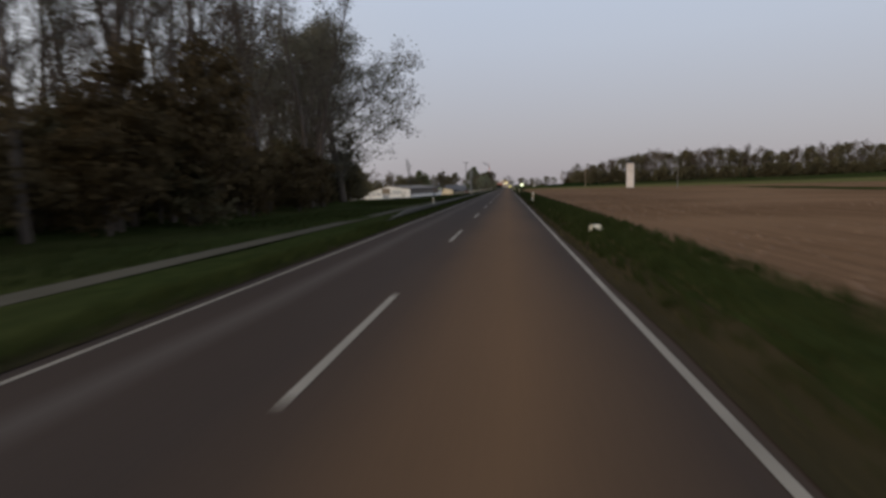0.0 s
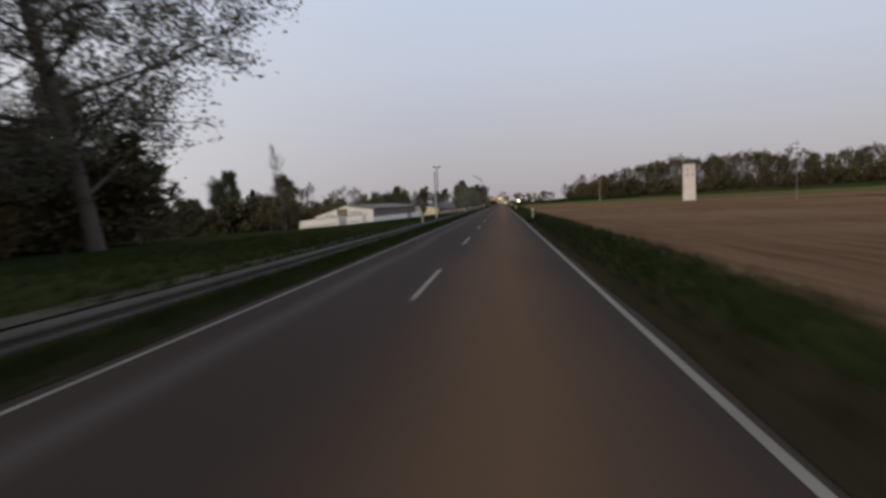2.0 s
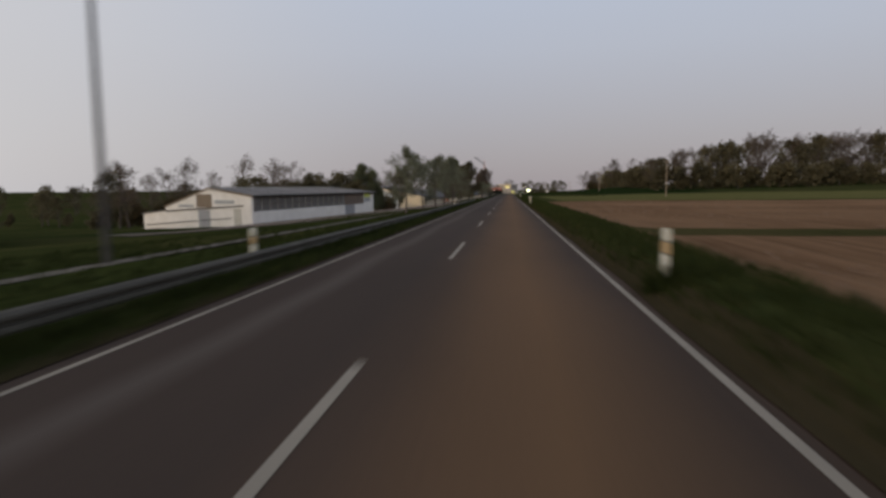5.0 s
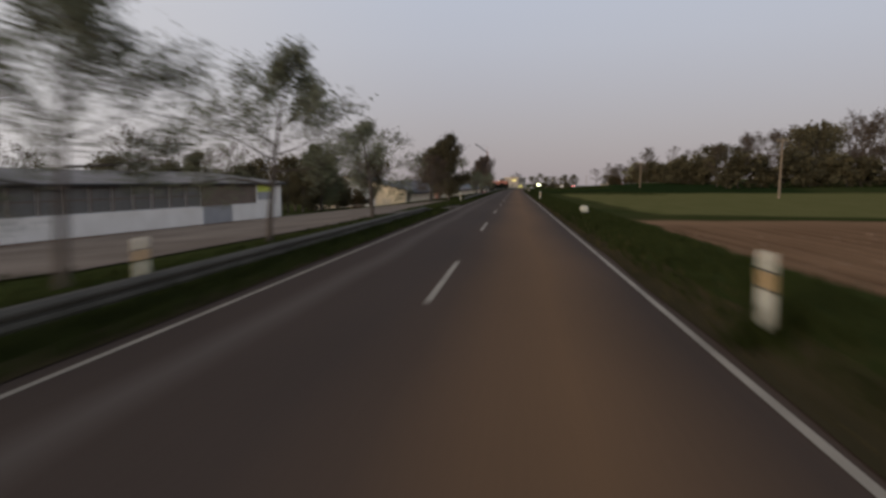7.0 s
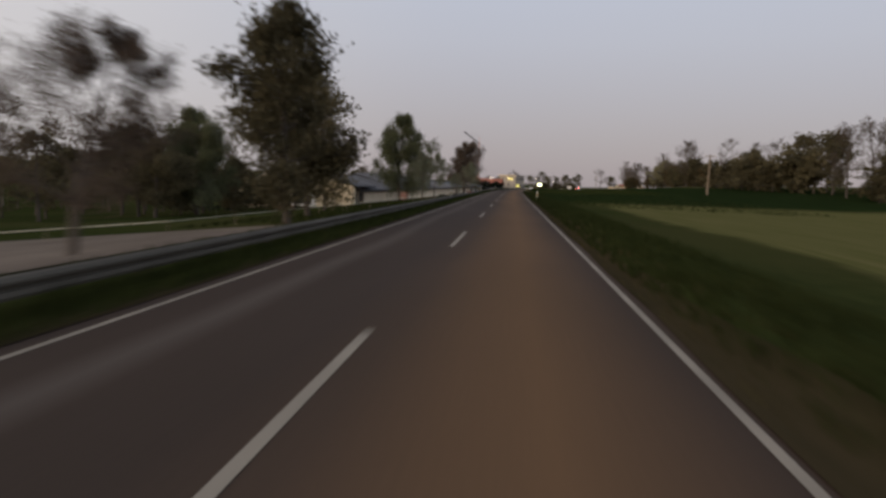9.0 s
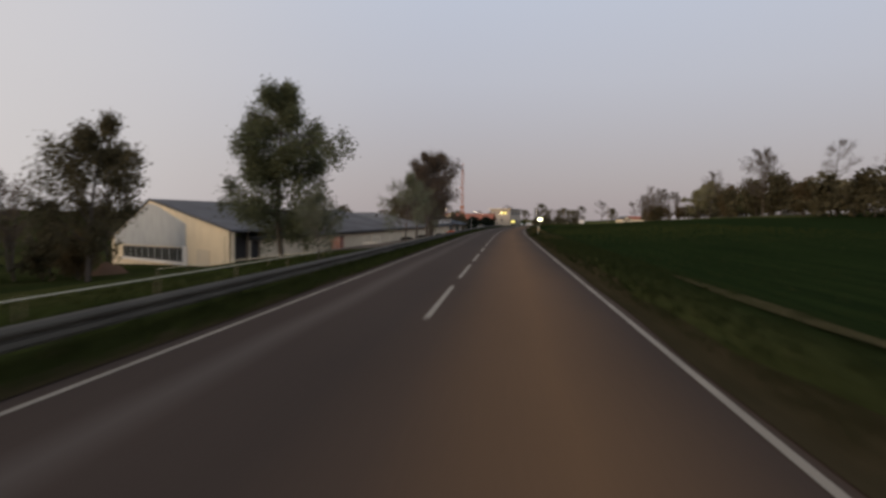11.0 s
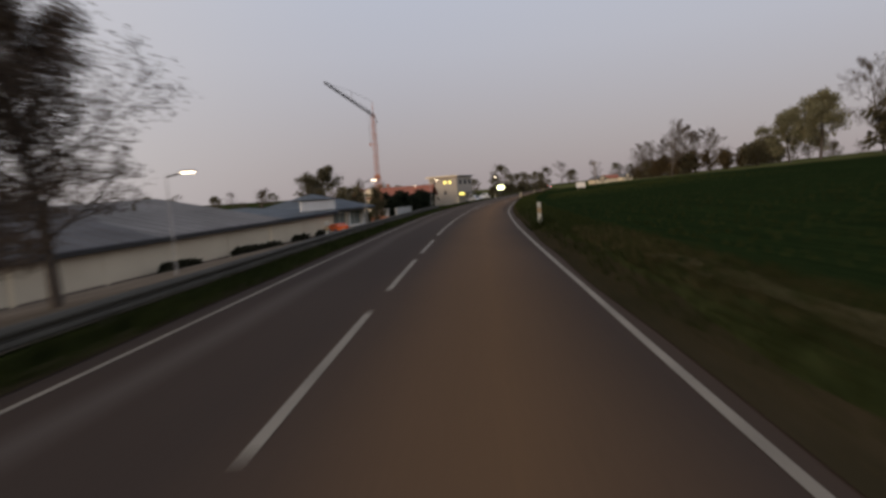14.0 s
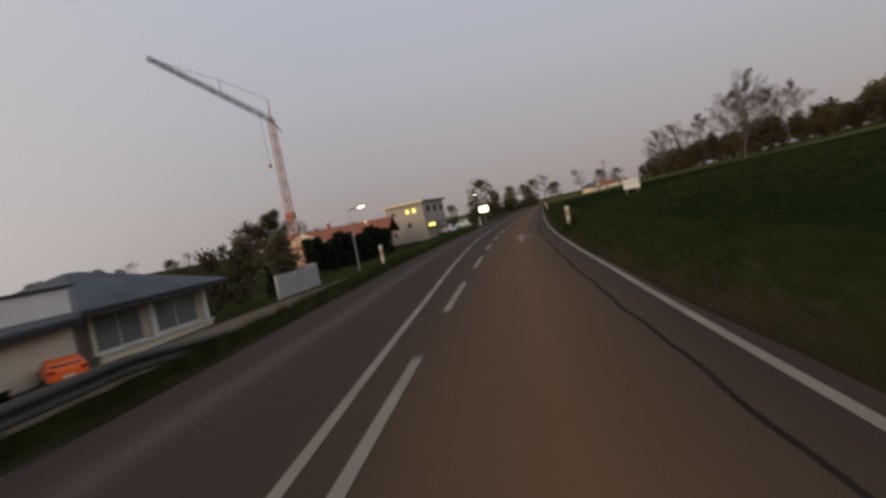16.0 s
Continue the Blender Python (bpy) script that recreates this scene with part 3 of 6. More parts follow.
for name, me, label in (
    ("footpath", draped("footpath", -40, 118, lambda s: (-6.0 - 0.006 * max(s, 0), -5.2 - 0.006 * max(s, 0)), M["path"], 0.03), "narrow grey footpath beside the road"),
    ("footway", draped("footway", 120, 186, lambda s: (-9.0, -8.2), path_mat, 0.05), "pale gravel footway beyond the roadside trees"),
    ("forecourt", draped("forecourt", 196, 260, lambda s: (float(np.interp(s, [196, 208, 253.9, 254, 260], [-33.4, -33.4, -27.0, -22.0, -22.0])), -6.9 - 1.2 * max(0, (210 - s) / 14)), gravel, 0.04), "pale gravel yard before the barn"),
    ("side_yard", draped("side_yard", 176.5, 196.2, lambda s: (-24.0 - 1.1 * (s - 176.5) + 0.5 * math.sin(s * 0.7), float(np.interp(s, [176.5, 184, 190, 196.2], [-15.4, -11.2, -10.2, -8.4])) + 0.25 * math.sin(s * 0.9)), gravel, 0.055, 1.0), "gravel yard before the barn's gable"),
    ("earth_strip", draped("earth_strip", 207, 247, lambda s: (-33.4 + 0.1375 * (s - 208), -28.3 + 0.1375 * (s - 208) + 0.5 * math.sin(s * 0.35) + 0.3 * math.sin(s * 0.9)), earth, 0.055), "strip of bare brown earth along the barn wall"),
    ("driveway", draped("driveway", 219.2, 226.6, lambda s: (far_side(s), -2.6), paved, 0.02, 0.4), "worn grey driveway apron"),
    ("yard", draped("yard", 330, 437, lambda s: (max(float(np.interp(s, [330, 336, 348, 364], [-5.2, -9.0, -15.0, -30.0])), -32 + 0.2785 * (s - 367) - float(np.interp(s, GS, GX)) - 0.3), -4.6), yard_mat, 0.04), "pale gravel strip before the low building"),
    ("lane", draped("lane", 446, 560, lambda s: (-5.4, -4.2), paved, 0.04), "pale footway beside the road"),
    ("field_edge", draped("field_edge", 335, 376, lambda s: (3.92 + 0.05 * math.sin(s * 0.83) + 0.05 * math.sin(s * 2.1), 4.34 + 0.10 * math.sin(s * 0.61) + 0.12 * math.sin(s * 1.7)), dry_turf, 0.035, 0.5), "strip of dry trampled grass at the field edge"),
    ("dry_patch", draped("dry_patch", 297, 305.5, lambda s: (4.62 - 0.16 * math.sin((s - 297) * 0.37), 4.66 + 0.2 * math.sin((s - 297) * 0.37) + 0.03 * math.sin(s * 3.1)), dry_turf, 0.03, 0.5), "patch of dry trampled grass on the verge"),
    ("shoulder_right", draped("shoulder_right", -60, 600, lambda s: (2.99 + 0.025 * math.sin(s * 0.9) + 0.025 * math.sin(s * 0.23), 3.48 + 0.08 * math.sin(s * 0.37) + 0.05 * math.sin(s * 1.3)), shoulder, 0.012, 1.5), "bare trodden road shoulder"),
    ("shoulder_left", draped("shoulder_left", -60, 600, lambda s: (-3.02 - 0.05 * math.sin(s * 0.5), -2.62 + 0.02 * math.sin(s * 0.8)), shoulder, 0.012, 1.5), "bare trodden road shoulder"),
):
    tagged(new(name, me), label, "paving", kind="structure")


# ---- grass along the verges ----
def grass_mesh(name, seed, spots, material, tall, wide=0.035):
    rng = np.random.default_rng(seed)
    n = len(spots)
    base = np.array(spots)
    ang, lean = rng.uniform(0, 6.283, n), rng.normal(0, 0.35, (n, 2))
    h = tall * rng.uniform(0.45, 1.3, n)
    d = np.stack([np.cos(ang), np.sin(ang), np.zeros(n)], 1) * (wide * rng.uniform(0.6, 1.6, n))[:, None]
    top = base + np.stack([lean[:, 0] * h, lean[:, 1] * h, h], 1)
    v = np.stack([base - d, base + d, top], 1).reshape(-1, 3)
    f = np.arange(3 * n).reshape(-1, 3)
    me = bpy.data.meshes.new(name)
    me.from_pydata(v.tolist(), [], f.tolist())
    me.materials.append(material)
    return me


def verge_spots(seed, count, s0, s1, o0, o1, power=1.0):
    rng = np.random.default_rng(seed)
    out = []
    for a, b in zip(rng.uniform(s0, s1, count), rng.uniform(0, 1, count) ** power):
        o = o0 + (o1 - o0) * b
        if o < -2 and ((219.0 < a < 226.6 and o > far_side(a) - 0.1) or (o < -6.7 and 196 < a < 260) or (o < -4.6 and a > 331)):
            continue
        p = along(a, o)
        out.append((p.x, p.y, p.z - 0.01))
    return out


for name, seed, count, s0, s1, o0, o1, mt, tall, wide in (
    ("verge_grass", 1, 62000, -10, 480, 3.25, 4.9, "blade", 0.17, 0.030),
    ("verge_grass", 2, 45000, -10, 460, -3.5, -2.66, "blade", 0.20, 0.028),
    ("verge_grass", 8, 5000, 60, 218, -6.9, -5.05, "blade", 0.16, 0.03),
    ("verge_grass", 10, 4000, 262, 334, -8.5, -5.05, "blade", 0.16, 0.03),
    ("verge_grass", 11, 26000, 15, 435, -3.36, -3.12, "blade", 0.25, 0.026),
    ("verge_grass", 12, 3000, 222, 262, -6.8, -2.7, "blade", 0.17, 0.03),
    ("dry_grass", 13, 4500, 330, 382, 3.6, 4.7, "dry_blade", 0.15, 0.024),
    ("dry_grass", 3, 9000, -10, 480, 3.04, 3.7, "dry_blade", 0.09, 0.020),
    ("meadow_grass", 4, 11000, 60, 196, -16, -4.6, "blade", 0.18, 0.05),
    ("meadow_grass", 6, 5000, 264, 334, -14, -4.6, "blade", 0.18, 0.05),
    ("meadow_grass", 7, 4000, -5, 60, -12, -6.2, "blade", 0.18, 0.05),
    ("field_grass", 5, 14000, 285, 470, 6, 26, "blade", 0.16, 0.05),
):
    tagged(new(name, grass_mesh(name, seed, verge_spots(seed, count, s0, s1, o0, o1), M[mt], tall, wide)), "short spring grass" if mt == "blade" else "dry yellow grass at the road edge", "grass", kind="stuff")

# loose clods on the ploughed field
rng = np.random.default_rng(9)
cv, cf = [], []
for s, o, r in zip(rng.uniform(-5, 205, 5200), 4.75 + 24 * rng.uniform(0, 1, 5200) ** 1.6, rng.uniform(0.03, 0.11, 5200)):
    if 148 < s < 155 or o < 4.8 + max(0, s - 140) * 0.026:
        continue
    p = along(s, o)
    k = len(cv)
    j = rng.uniform(0.6, 1.4, 5)
    cv += [(p.x + r * j[0], p.y, p.z - 0.02), (p.x, p.y + r * j[1], p.z - 0.02), (p.x - r * j[2], p.y, p.z - 0.02), (p.x, p.y - r * j[3], p.z - 0.02), (p.x, p.y, p.z + 0.7 * r * j[4])]
    cf += [(k, k + 1, k + 4), (k + 1, k + 2, k + 4), (k + 2, k + 3, k + 4), (k + 3, k, k + 4)]
tagged(new("soil_clods", mesh_from("soil_clods", cv, cf, mat("soil_clod", (0.165, 0.10, 0.06), (0.10, 0.062, 0.038), 0.95, 2, 12, 0.3))), "loose brown clods of ploughed soil", "soil", kind="stuff")


# ---- guard rails ----
def w_beam(s0, s1, o, top, material):
    """A two-wave steel beam along the road."""
    prof = [(-0.045, 0.0), (0.0, -0.012), (0.045, -0.045), (0.045, -0.075), (-0.035, -0.098), (-0.035, -0.128), (0.03, -0.145), (0.055, -0.19), (0.04, -0.225), (-0.04, -0.24)]
    n = int((s1 - s0) / 2)
    v, f = [], []
    for i in range(n + 1):
        s = s0 + (s1 - s0) * i / n
        t = float(np.interp(s, [100, 175, 220, 236], [top, top - 0.04, top - 0.04, top])) - 0.35 * max(0, 1 - (s - s0) / 6) - 0.35 * max(0, 1 - (s1 - s) / 4)
        for d, z in prof:
            v.append(along(s, o + d, t + z))
        for d, z in prof[::-1]:
            v.append(along(s, o + d - 0.008, t + z))
    w = 2 * len(prof)
    for i, k in itertools.product(range(n), range(w)):
        f.append((i * w + k, i * w + (k + 1) % w, (i + 1) * w + (k + 1) % w, (i + 1) * w + k))
    return mesh_from("beam", v, f, material, False)


post_mesh = None
for s0, s1 in ((19.0, 218.5), (235.0, 421.0)):
    rail = thing("guard_rail", Matrix(), "weathered galvanised steel guard rail on short posts", "guard rail", "guard rails of the road")
    part("beam", w_beam(s0, s1, -3.40, 0.385 if s0 < 200 else 0.375, M["zinc"]), None, rail)
    if post_mesh is None:
        b = box(-0.03, 0.03, -0.05, 0.05, -0.75, 0.28, 0.008)
        post_mesh = bpy.data.meshes.new("post")
        b.to_mesh(post_mesh)
        b.free()
        post_mesh.materials.append(M["zinc"])
    for s in np.arange(s0 + 3, s1 - 1, 4.0):
        p = part("post", post_mesh, None, rail)
        p.matrix_basis = Matrix.Translation(along(s, -3.48, 0.0)) @ Matrix.Rotation(-heading(s), 4, "Z")


# ---- delineator posts ----
def delineator(m, label="", group=""):
    root = thing("delineator_post", m, label, "road post", group)
    out = [(-0.06, 0.0), (0.06, 0.0), (0.045, 0.055), (0.0, 0.085), (-0.045, 0.055)]

    def tube(z0, z1, grow, slant=0.0, tip=0.0):
        bm = bmesh.new()
        n = len(out)
        a = [bm.verts.new((x * (1 + grow), (y - 0.03) * (1 + grow), z0 + slant * x)) for x, y in out]
        b = [bm.verts.new((x * (1 + grow), (y - 0.03) * (1 + grow), z1 + slant * x - tip * y)) for x, y in out]
        bm.faces.new(a[::-1])
        bm.faces.new(b)
        for i in range(n):
            bm.faces.new((a[i], a[(i + 1) % n], b[(i + 1) % n], b[i]))
        bmesh.ops.recalc_face_normals(bm, faces=bm.faces)
        return bm

    part("body", tube(-0.15, 0.91, 0.0, 0, 0.5), M["white_plastic"], root)
    for z in (0.555, 0.725):
        part("band_edge", tube(z, z + 0.018, 0.06, -0.3), M["black_plastic"], root, "thin black slanted line")
    part("reflector", tube(0.575, 0.722, 0.05, -0.3), M["reflector"], root, "reflector sleeve, amber from headlight shine")
    return root


RIGHT_POSTS = [-11.2, 40.35, 90.0, 139.7, 190.3, 240.4, 291.5, 342.4, 386.3, 431.5, 470, 512]
for i, s in enumerate(RIGHT_POSTS):
    o = {291.5: 3.45, 342.4: 3.66}.get(s, 3.34)
    turn = Matrix.Rotation(-heading(s), 4, "Z")
    lean = Matrix.Rotation(radians([0, 2, -1, 1.5, -2, 0.5][i % 6]), 4, "Y")
    if i == 0:
        right_post = delineator(Matrix.Translation(along(s, o, 0.0)) @ turn, "white plastic roadside delineator post with headlight-lit reflector", "delineator posts by the road")
    else:
        copy_thing(right_post, Matrix.Translation(along(s, o, 0.0)) @ turn @ lean)
# the posts of the other side stand behind the guard rail
for s, o in ((-6.1, -4.3), (43.3, -4.3), (93.5, -4.3), (143.8, -4.3), (192.7, -4.3), (244.0, -4.3), (294.2, -4.3), (344.0, -4.3), (388.0, -4.2), (431.0, -3.3), (470.0, -3.4)):
    copy_thing(right_post, Matrix.Translation(along(s, o, -0.23 if o < -4 else -0.12)) @ Matrix.Rotation(math.pi - heading(s), 4, "Z"))

# rank tufts round the feet of the posts
tufts = []
trng = np.random.default_rng(21)
for s in RIGHT_POSTS:
    for a, b in trng.normal(0, 0.17, (220, 2)):
        p = along(s + a, 3.42 + b)
        tufts.append((p.x, p.y, p.z - 0.02))
tagged(new("tuft_grass", grass_mesh("tuft_grass", 22, tufts, M["blade"], 0.34, 0.03)), "longer grass round the delineator posts", "grass", kind="stuff")

# white hectometre stones in the verge
for s, o, tall in ((11.7, 3.76, 0.15), (211.1, 4.04, 0.36)):
    bm = box(-0.16, 0.16, -0.12, 0.12, -0.1, tall, 0.05)
    st = new("marker_stone", bpy.data.meshes.new("marker_stone"))
    bm.to_mesh(st.data)
    bm.free()
    st.data.materials.append(M["white_plastic"])
    st.matrix_world = Matrix.Translation(along(s, o)) @ Matrix.Rotation(0.3, 4, "Z")
    tagged(st, "small whitewashed marker stone in the verge grass", "stone", "marker stones")


# ---- trees ----
class Wood:
    """Collects the tapered branches and the leaves of one tree."""

    def __init__(self, seed):
        self.r = random.Random(seed)
        self.v, self.f, self.lv, self.lf = [], [], [], []

    def limb(self, pts, radii, sides):
        start = len(self.v)
        for i, (p, r) in enumerate(zip(pts, radii)):
            d = (pts[min(i + 1, len(pts) - 1)] - pts[max(i - 1, 0)]).normalized()
            a = d.orthogonal().normalized()
            b = d.cross(a)
            for k in range(sides):
                t = 6.2832 * k / sides
                self.v.append(p + (a * math.cos(t) + b * math.sin(t)) * r)
        for i in range(len(pts) - 1):
            for k in range(sides):
                j, n = start + i * sides, (k + 1) % sides
                self.f.append((j + k, j + n, j + sides + n, j + sides + k))

    def leaf(self, p, size):
        r = self.r
        a = Vector((r.gauss(0, 1), r.gauss(0, 1), r.gauss(0, 1))).normalized()
        b = a.orthogonal().normalized()
        c = a.cross(b)
        k = len(self.lv)
        s = size * r.uniform(0.6, 1.4)
        self.lv += [p - b * s * 1.2, p + b * s + c * s * 0.75, p + b * s - c * s * 0.75]
        self.lf.append((k, k + 1, k + 2))

    def branch(self, p, d, length, radius, level, spec):
        r = self.r
        steps = (6, 4, 2, 1)[level]
        pts, radii, q = [p.copy()], [radius], p.copy()
        d = d.normalized()
        for i in range(steps):
            bend = (0.06, 0.16, 0.22, 0.28)[level]
            d = (d + Vector((r.gauss(0, bend), r.gauss(0, bend), r.gauss(0, bend) + spec["rise"][level]))).normalized()
            q = q + d * (length / steps)
            pts.append(q.copy())
            radii.append(radius * (1 - 0.86 * (i + 1) / steps) + 0.004)
        self.limb(pts, radii, (8, 5, 3, 3)[level])
        if level == 3 or level == spec.get("last", 3):
            for _ in range(spec["leaves"]):
                t = r.uniform(0.1, 1.05) * steps
                i = min(int(t), steps - 1)
                at = pts[i].lerp(pts[i + 1], min(t - i, 1))
                j = spec["loose"]
                self.leaf(at + Vector((r.gauss(0, j), r.gauss(0, j), r.gauss(0, j) - spec.get("hang", 0) * r.random())), spec["leaf"])
            return
        n = spec["count"][level]
        lo = spec["from"][level]
        for k in range(n):
            t = (lo + (0.99 - lo) * (k + r.random()) / n) * steps
            i = min(int(t), steps - 1)
            at = pts[i].lerp(pts[i + 1], t - i)
            axis = (pts[i + 1] - pts[i]).normalized()
            side = axis.orthogonal().normalized()
            side.rotate(Matrix.Rotation(2.4 * k + r.uniform(-0.5, 0.5), 3, axis))
            a = radians(spec["angle"][level] + r.gauss(0, 9))
            out = axis * math.cos(a) + side * math.sin(a)
            shape = spec["shape"](t / steps) if level == 0 else 1.0 - 0.45 * t / steps
            size = length * spec["ratio"][level] * shape * r.uniform(0.75, 1.2)
            self.branch(at, out, size, max(0.011, radii[i] * spec["thin"] * min(1, 0.45 + shape * 0.4)), level + 1, spec)


def dome(t):
    return max(0.25, math.sin(math.pi * min(1, 0.18 + 0.80 * t)))


def cone(t):
    return max(0.06, 1.02 - t)


def column(t):
    return 0.9 - 0.45 * t


SPECS = {
    # height, trunk radius, bark, leaf, then how it branches
    "tall_poplar": (22, 0.26, "bark", "leaf_grey", dict(count=(15, 9, 6), angle=(24, 32, 40), ratio=(0.40, 0.40, 0.42), rise=(0.0, 0.10, 0.06, 0.03), thin=0.5, leaves=5, leaf=0.08, loose=0.34, shape=column, **{"from": (0.20, 0.2, 0.2)}), "tall slender poplar with sparse grey-green spring leaves", "tree"),
    "wood_tree": (19, 0.25, "bark", "leaf_bud", dict(count=(13, 9, 6), angle=(38, 40, 45), ratio=(0.42, 0.42, 0.42), rise=(0.0, 0.08, 0.04, 0.0), thin=0.5, leaves=6, leaf=0.075, loose=0.30, shape=dome, **{"from": (0.22, 0.2, 0.2)}), "tall half-bare broadleaf tree with brown buds", "tree"),
    "edge_tree": (20, 0.36, "bark", "leaf_grey", dict(count=(21, 11, 8), angle=(60, 45, 45), ratio=(0.50, 0.42, 0.40), rise=(0.0, 0.07, 0.0, -0.02), thin=0.5, leaves=14, leaf=0.09, loose=0.36, shape=dome, **{"from": (0.13, 0.2, 0.2)}), "large spreading tree with fresh grey-green leaves", "tree"),
    "full_tree": (15.5, 0.30, "bark", "leaf_green", dict(count=(22, 11, 7), angle=(66, 50, 52), ratio=(0.42, 0.45, 0.42), rise=(0.0, 0.03, -0.05, -0.16), thin=0.5, leaves=26, leaf=0.105, loose=0.36, hang=1.0, shape=lambda t: 1.08 * max(0.22, math.sin(math.pi * (0.22 + 0.70 * t))) * (0.88 + 0.16 * math.sin(11 * t)), **{"from": (0.15, 0.15, 0.2)}), "full tree in dark green spring leaf with drooping edges", "tree"),
    "linden": (12, 0.25, "bark", "leaf_bud", dict(count=(20, 12, 9), angle=(56, 42, 45), ratio=(0.46, 0.45, 0.42), rise=(0.0, 0.07, 0.02, 0.0), thin=0.5, leaves=8, leaf=0.065, loose=0.24, shape=dome, **{"from": (0.16, 0.2, 0.2)}), "roadside tree still nearly bare, with fine dark twigs", "tree"),
    "road_tree": (8, 0.15, "bark", "leaf_fresh", dict(count=(15, 10, 7), angle=(58, 45, 45), ratio=(0.48, 0.45, 0.42), rise=(0.0, 0.05, 0.02, 0.0), thin=0.5, leaves=8, leaf=0.07, loose=0.24, shape=dome, **{"from": (0.32, 0.2, 0.2)}), "young roadside tree in pale grey-green spring leaf", "tree"),
    "round_tree": (10, 0.22, "bark", "leaf_olive", dict(count=(14, 9, 6), angle=(58, 48, 50), ratio=(0.46, 0.42, 0.42), rise=(0.0, 0.06, 0.0, 0.0), thin=0.5, leaves=17, leaf=0.11, loose=0.34, shape=dome, **{"from": (0.10, 0.15, 0.2)}), "round-crowned tree in dull olive leaf", "tree"),
    "bare_tree": (11, 0.15, "bark_grey", "twig", dict(count=(14, 9, 7), angle=(44, 42, 42), ratio=(0.46, 0.42, 0.42), rise=(0.0, 0.08, 0.03, 0.0), thin=0.5, leaves=4, leaf=0.05, loose=0.10, shape=dome, **{"from": (0.2, 0.2, 0.2)}), "slim bare tree on the field edge", "tree"),
    "twiggy_tree": (11, 0.16, "bark_grey", "twig", dict(count=(17, 10, 8), angle=(48, 42, 42), ratio=(0.46, 0.42, 0.42), rise=(0.0, 0.08, 0.03, 0.0), thin=0.5, leaves=7, leaf=0.045, loose=0.16, shape=dome, **{"from": (0.12, 0.2, 0.2)}), "bare grey-brown tree of fine twigs on the slope", "tree"),
    "blossom_tree": (8.5, 0.20, "bark", "blossom", dict(count=(13, 8, 6), angle=(56, 48, 50), ratio=(0.48, 0.42, 0.42), rise=(0.0, 0.05, 0.0, 0.0), thin=0.5, leaves=24, leaf=0.11, loose=0.32, shape=dome, **{"from": (0.22, 0.15, 0.2)}), "fruit tree in pale blossom on the slope", "tree"),
    "shrub": (4.2, 0.07, "bark", "leaf_olive", dict(count=(15, 8, 4), angle=(46, 45, 50), ratio=(0.58, 0.45, 0.45), rise=(0.0, 0.05, 0.0, 0.0), thin=0.55, leaves=18, leaf=0.13, loose=0.24, shape=column, last=2, **{"from": (0.02, 0.1, 0.2)}), "dense wild shrub with olive leaves", "shrub"),
    "far_shrub": (4.2, 0.07, "bark", "leaf_olive", dict(count=(11, 6, 4), angle=(46, 45, 50), ratio=(0.60, 0.45, 0.45), rise=(0.0, 0.05, 0.0, 0.0), thin=0.55, leaves=9, leaf=0.25, loose=0.30, shape=column, last=2, **{"from": (0.02, 0.1, 0.2)}), "far dense wild shrub with olive leaves", "shrub"),
    "rusty_shrub": (9, 0.12, "bark", "leaf_rust", dict(count=(16, 8, 4), angle=(38, 40, 48), ratio=(0.52, 0.42, 0.42), rise=(0.0, 0.06, 0.0, 0.0), thin=0.5, leaves=8, leaf=0.165, loose=0.34, shape=column, **{"from": (0.02, 0.1, 0.2)}), "tall rust-brown shrub at the edge of the wood", "shrub"),
    "spruce": (9, 0.16, "bark", "needle", dict(count=(46, 8, 3), angle=(84, 52, 40), ratio=(0.32, 0.32, 0.45), rise=(0.0, -0.04, -0.02, 0.0), thin=0.35, leaves=10, leaf=0.15, loose=0.12, shape=cone, last=2, **{"from": (0.06, 0.1, 0.2)}), "dark green spruce with drooping tiers", "conifer"),
    "far_tree": (12, 0.22, "bark", "leaf_olive", dict(count=(12, 7, 3), angle=(58, 48, 50), ratio=(0.46, 0.45, 0.42), rise=(0.0, 0.06, 0.0, 0.0), thin=0.5, leaves=9, leaf=0.30, loose=0.42, shape=dome, last=2, **{"from": (0.10, 0.15, 0.2)}), "far round-crowned tree in olive leaf", "tree"),
    "far_bare_tree": (13, 0.20, "bark", "leaf_bud", dict(count=(11, 8, 3), angle=(46, 45, 45), ratio=(0.46, 0.45, 0.42), rise=(0.0, 0.08, 0.0, 0.0), thin=0.5, leaves=9, leaf=0.15, loose=0.36, shape=dome, last=2, **{"from": (0.16, 0.15, 0.2)}), "far half-bare tree with brown twigs", "tree"),
}
MASTER = {}


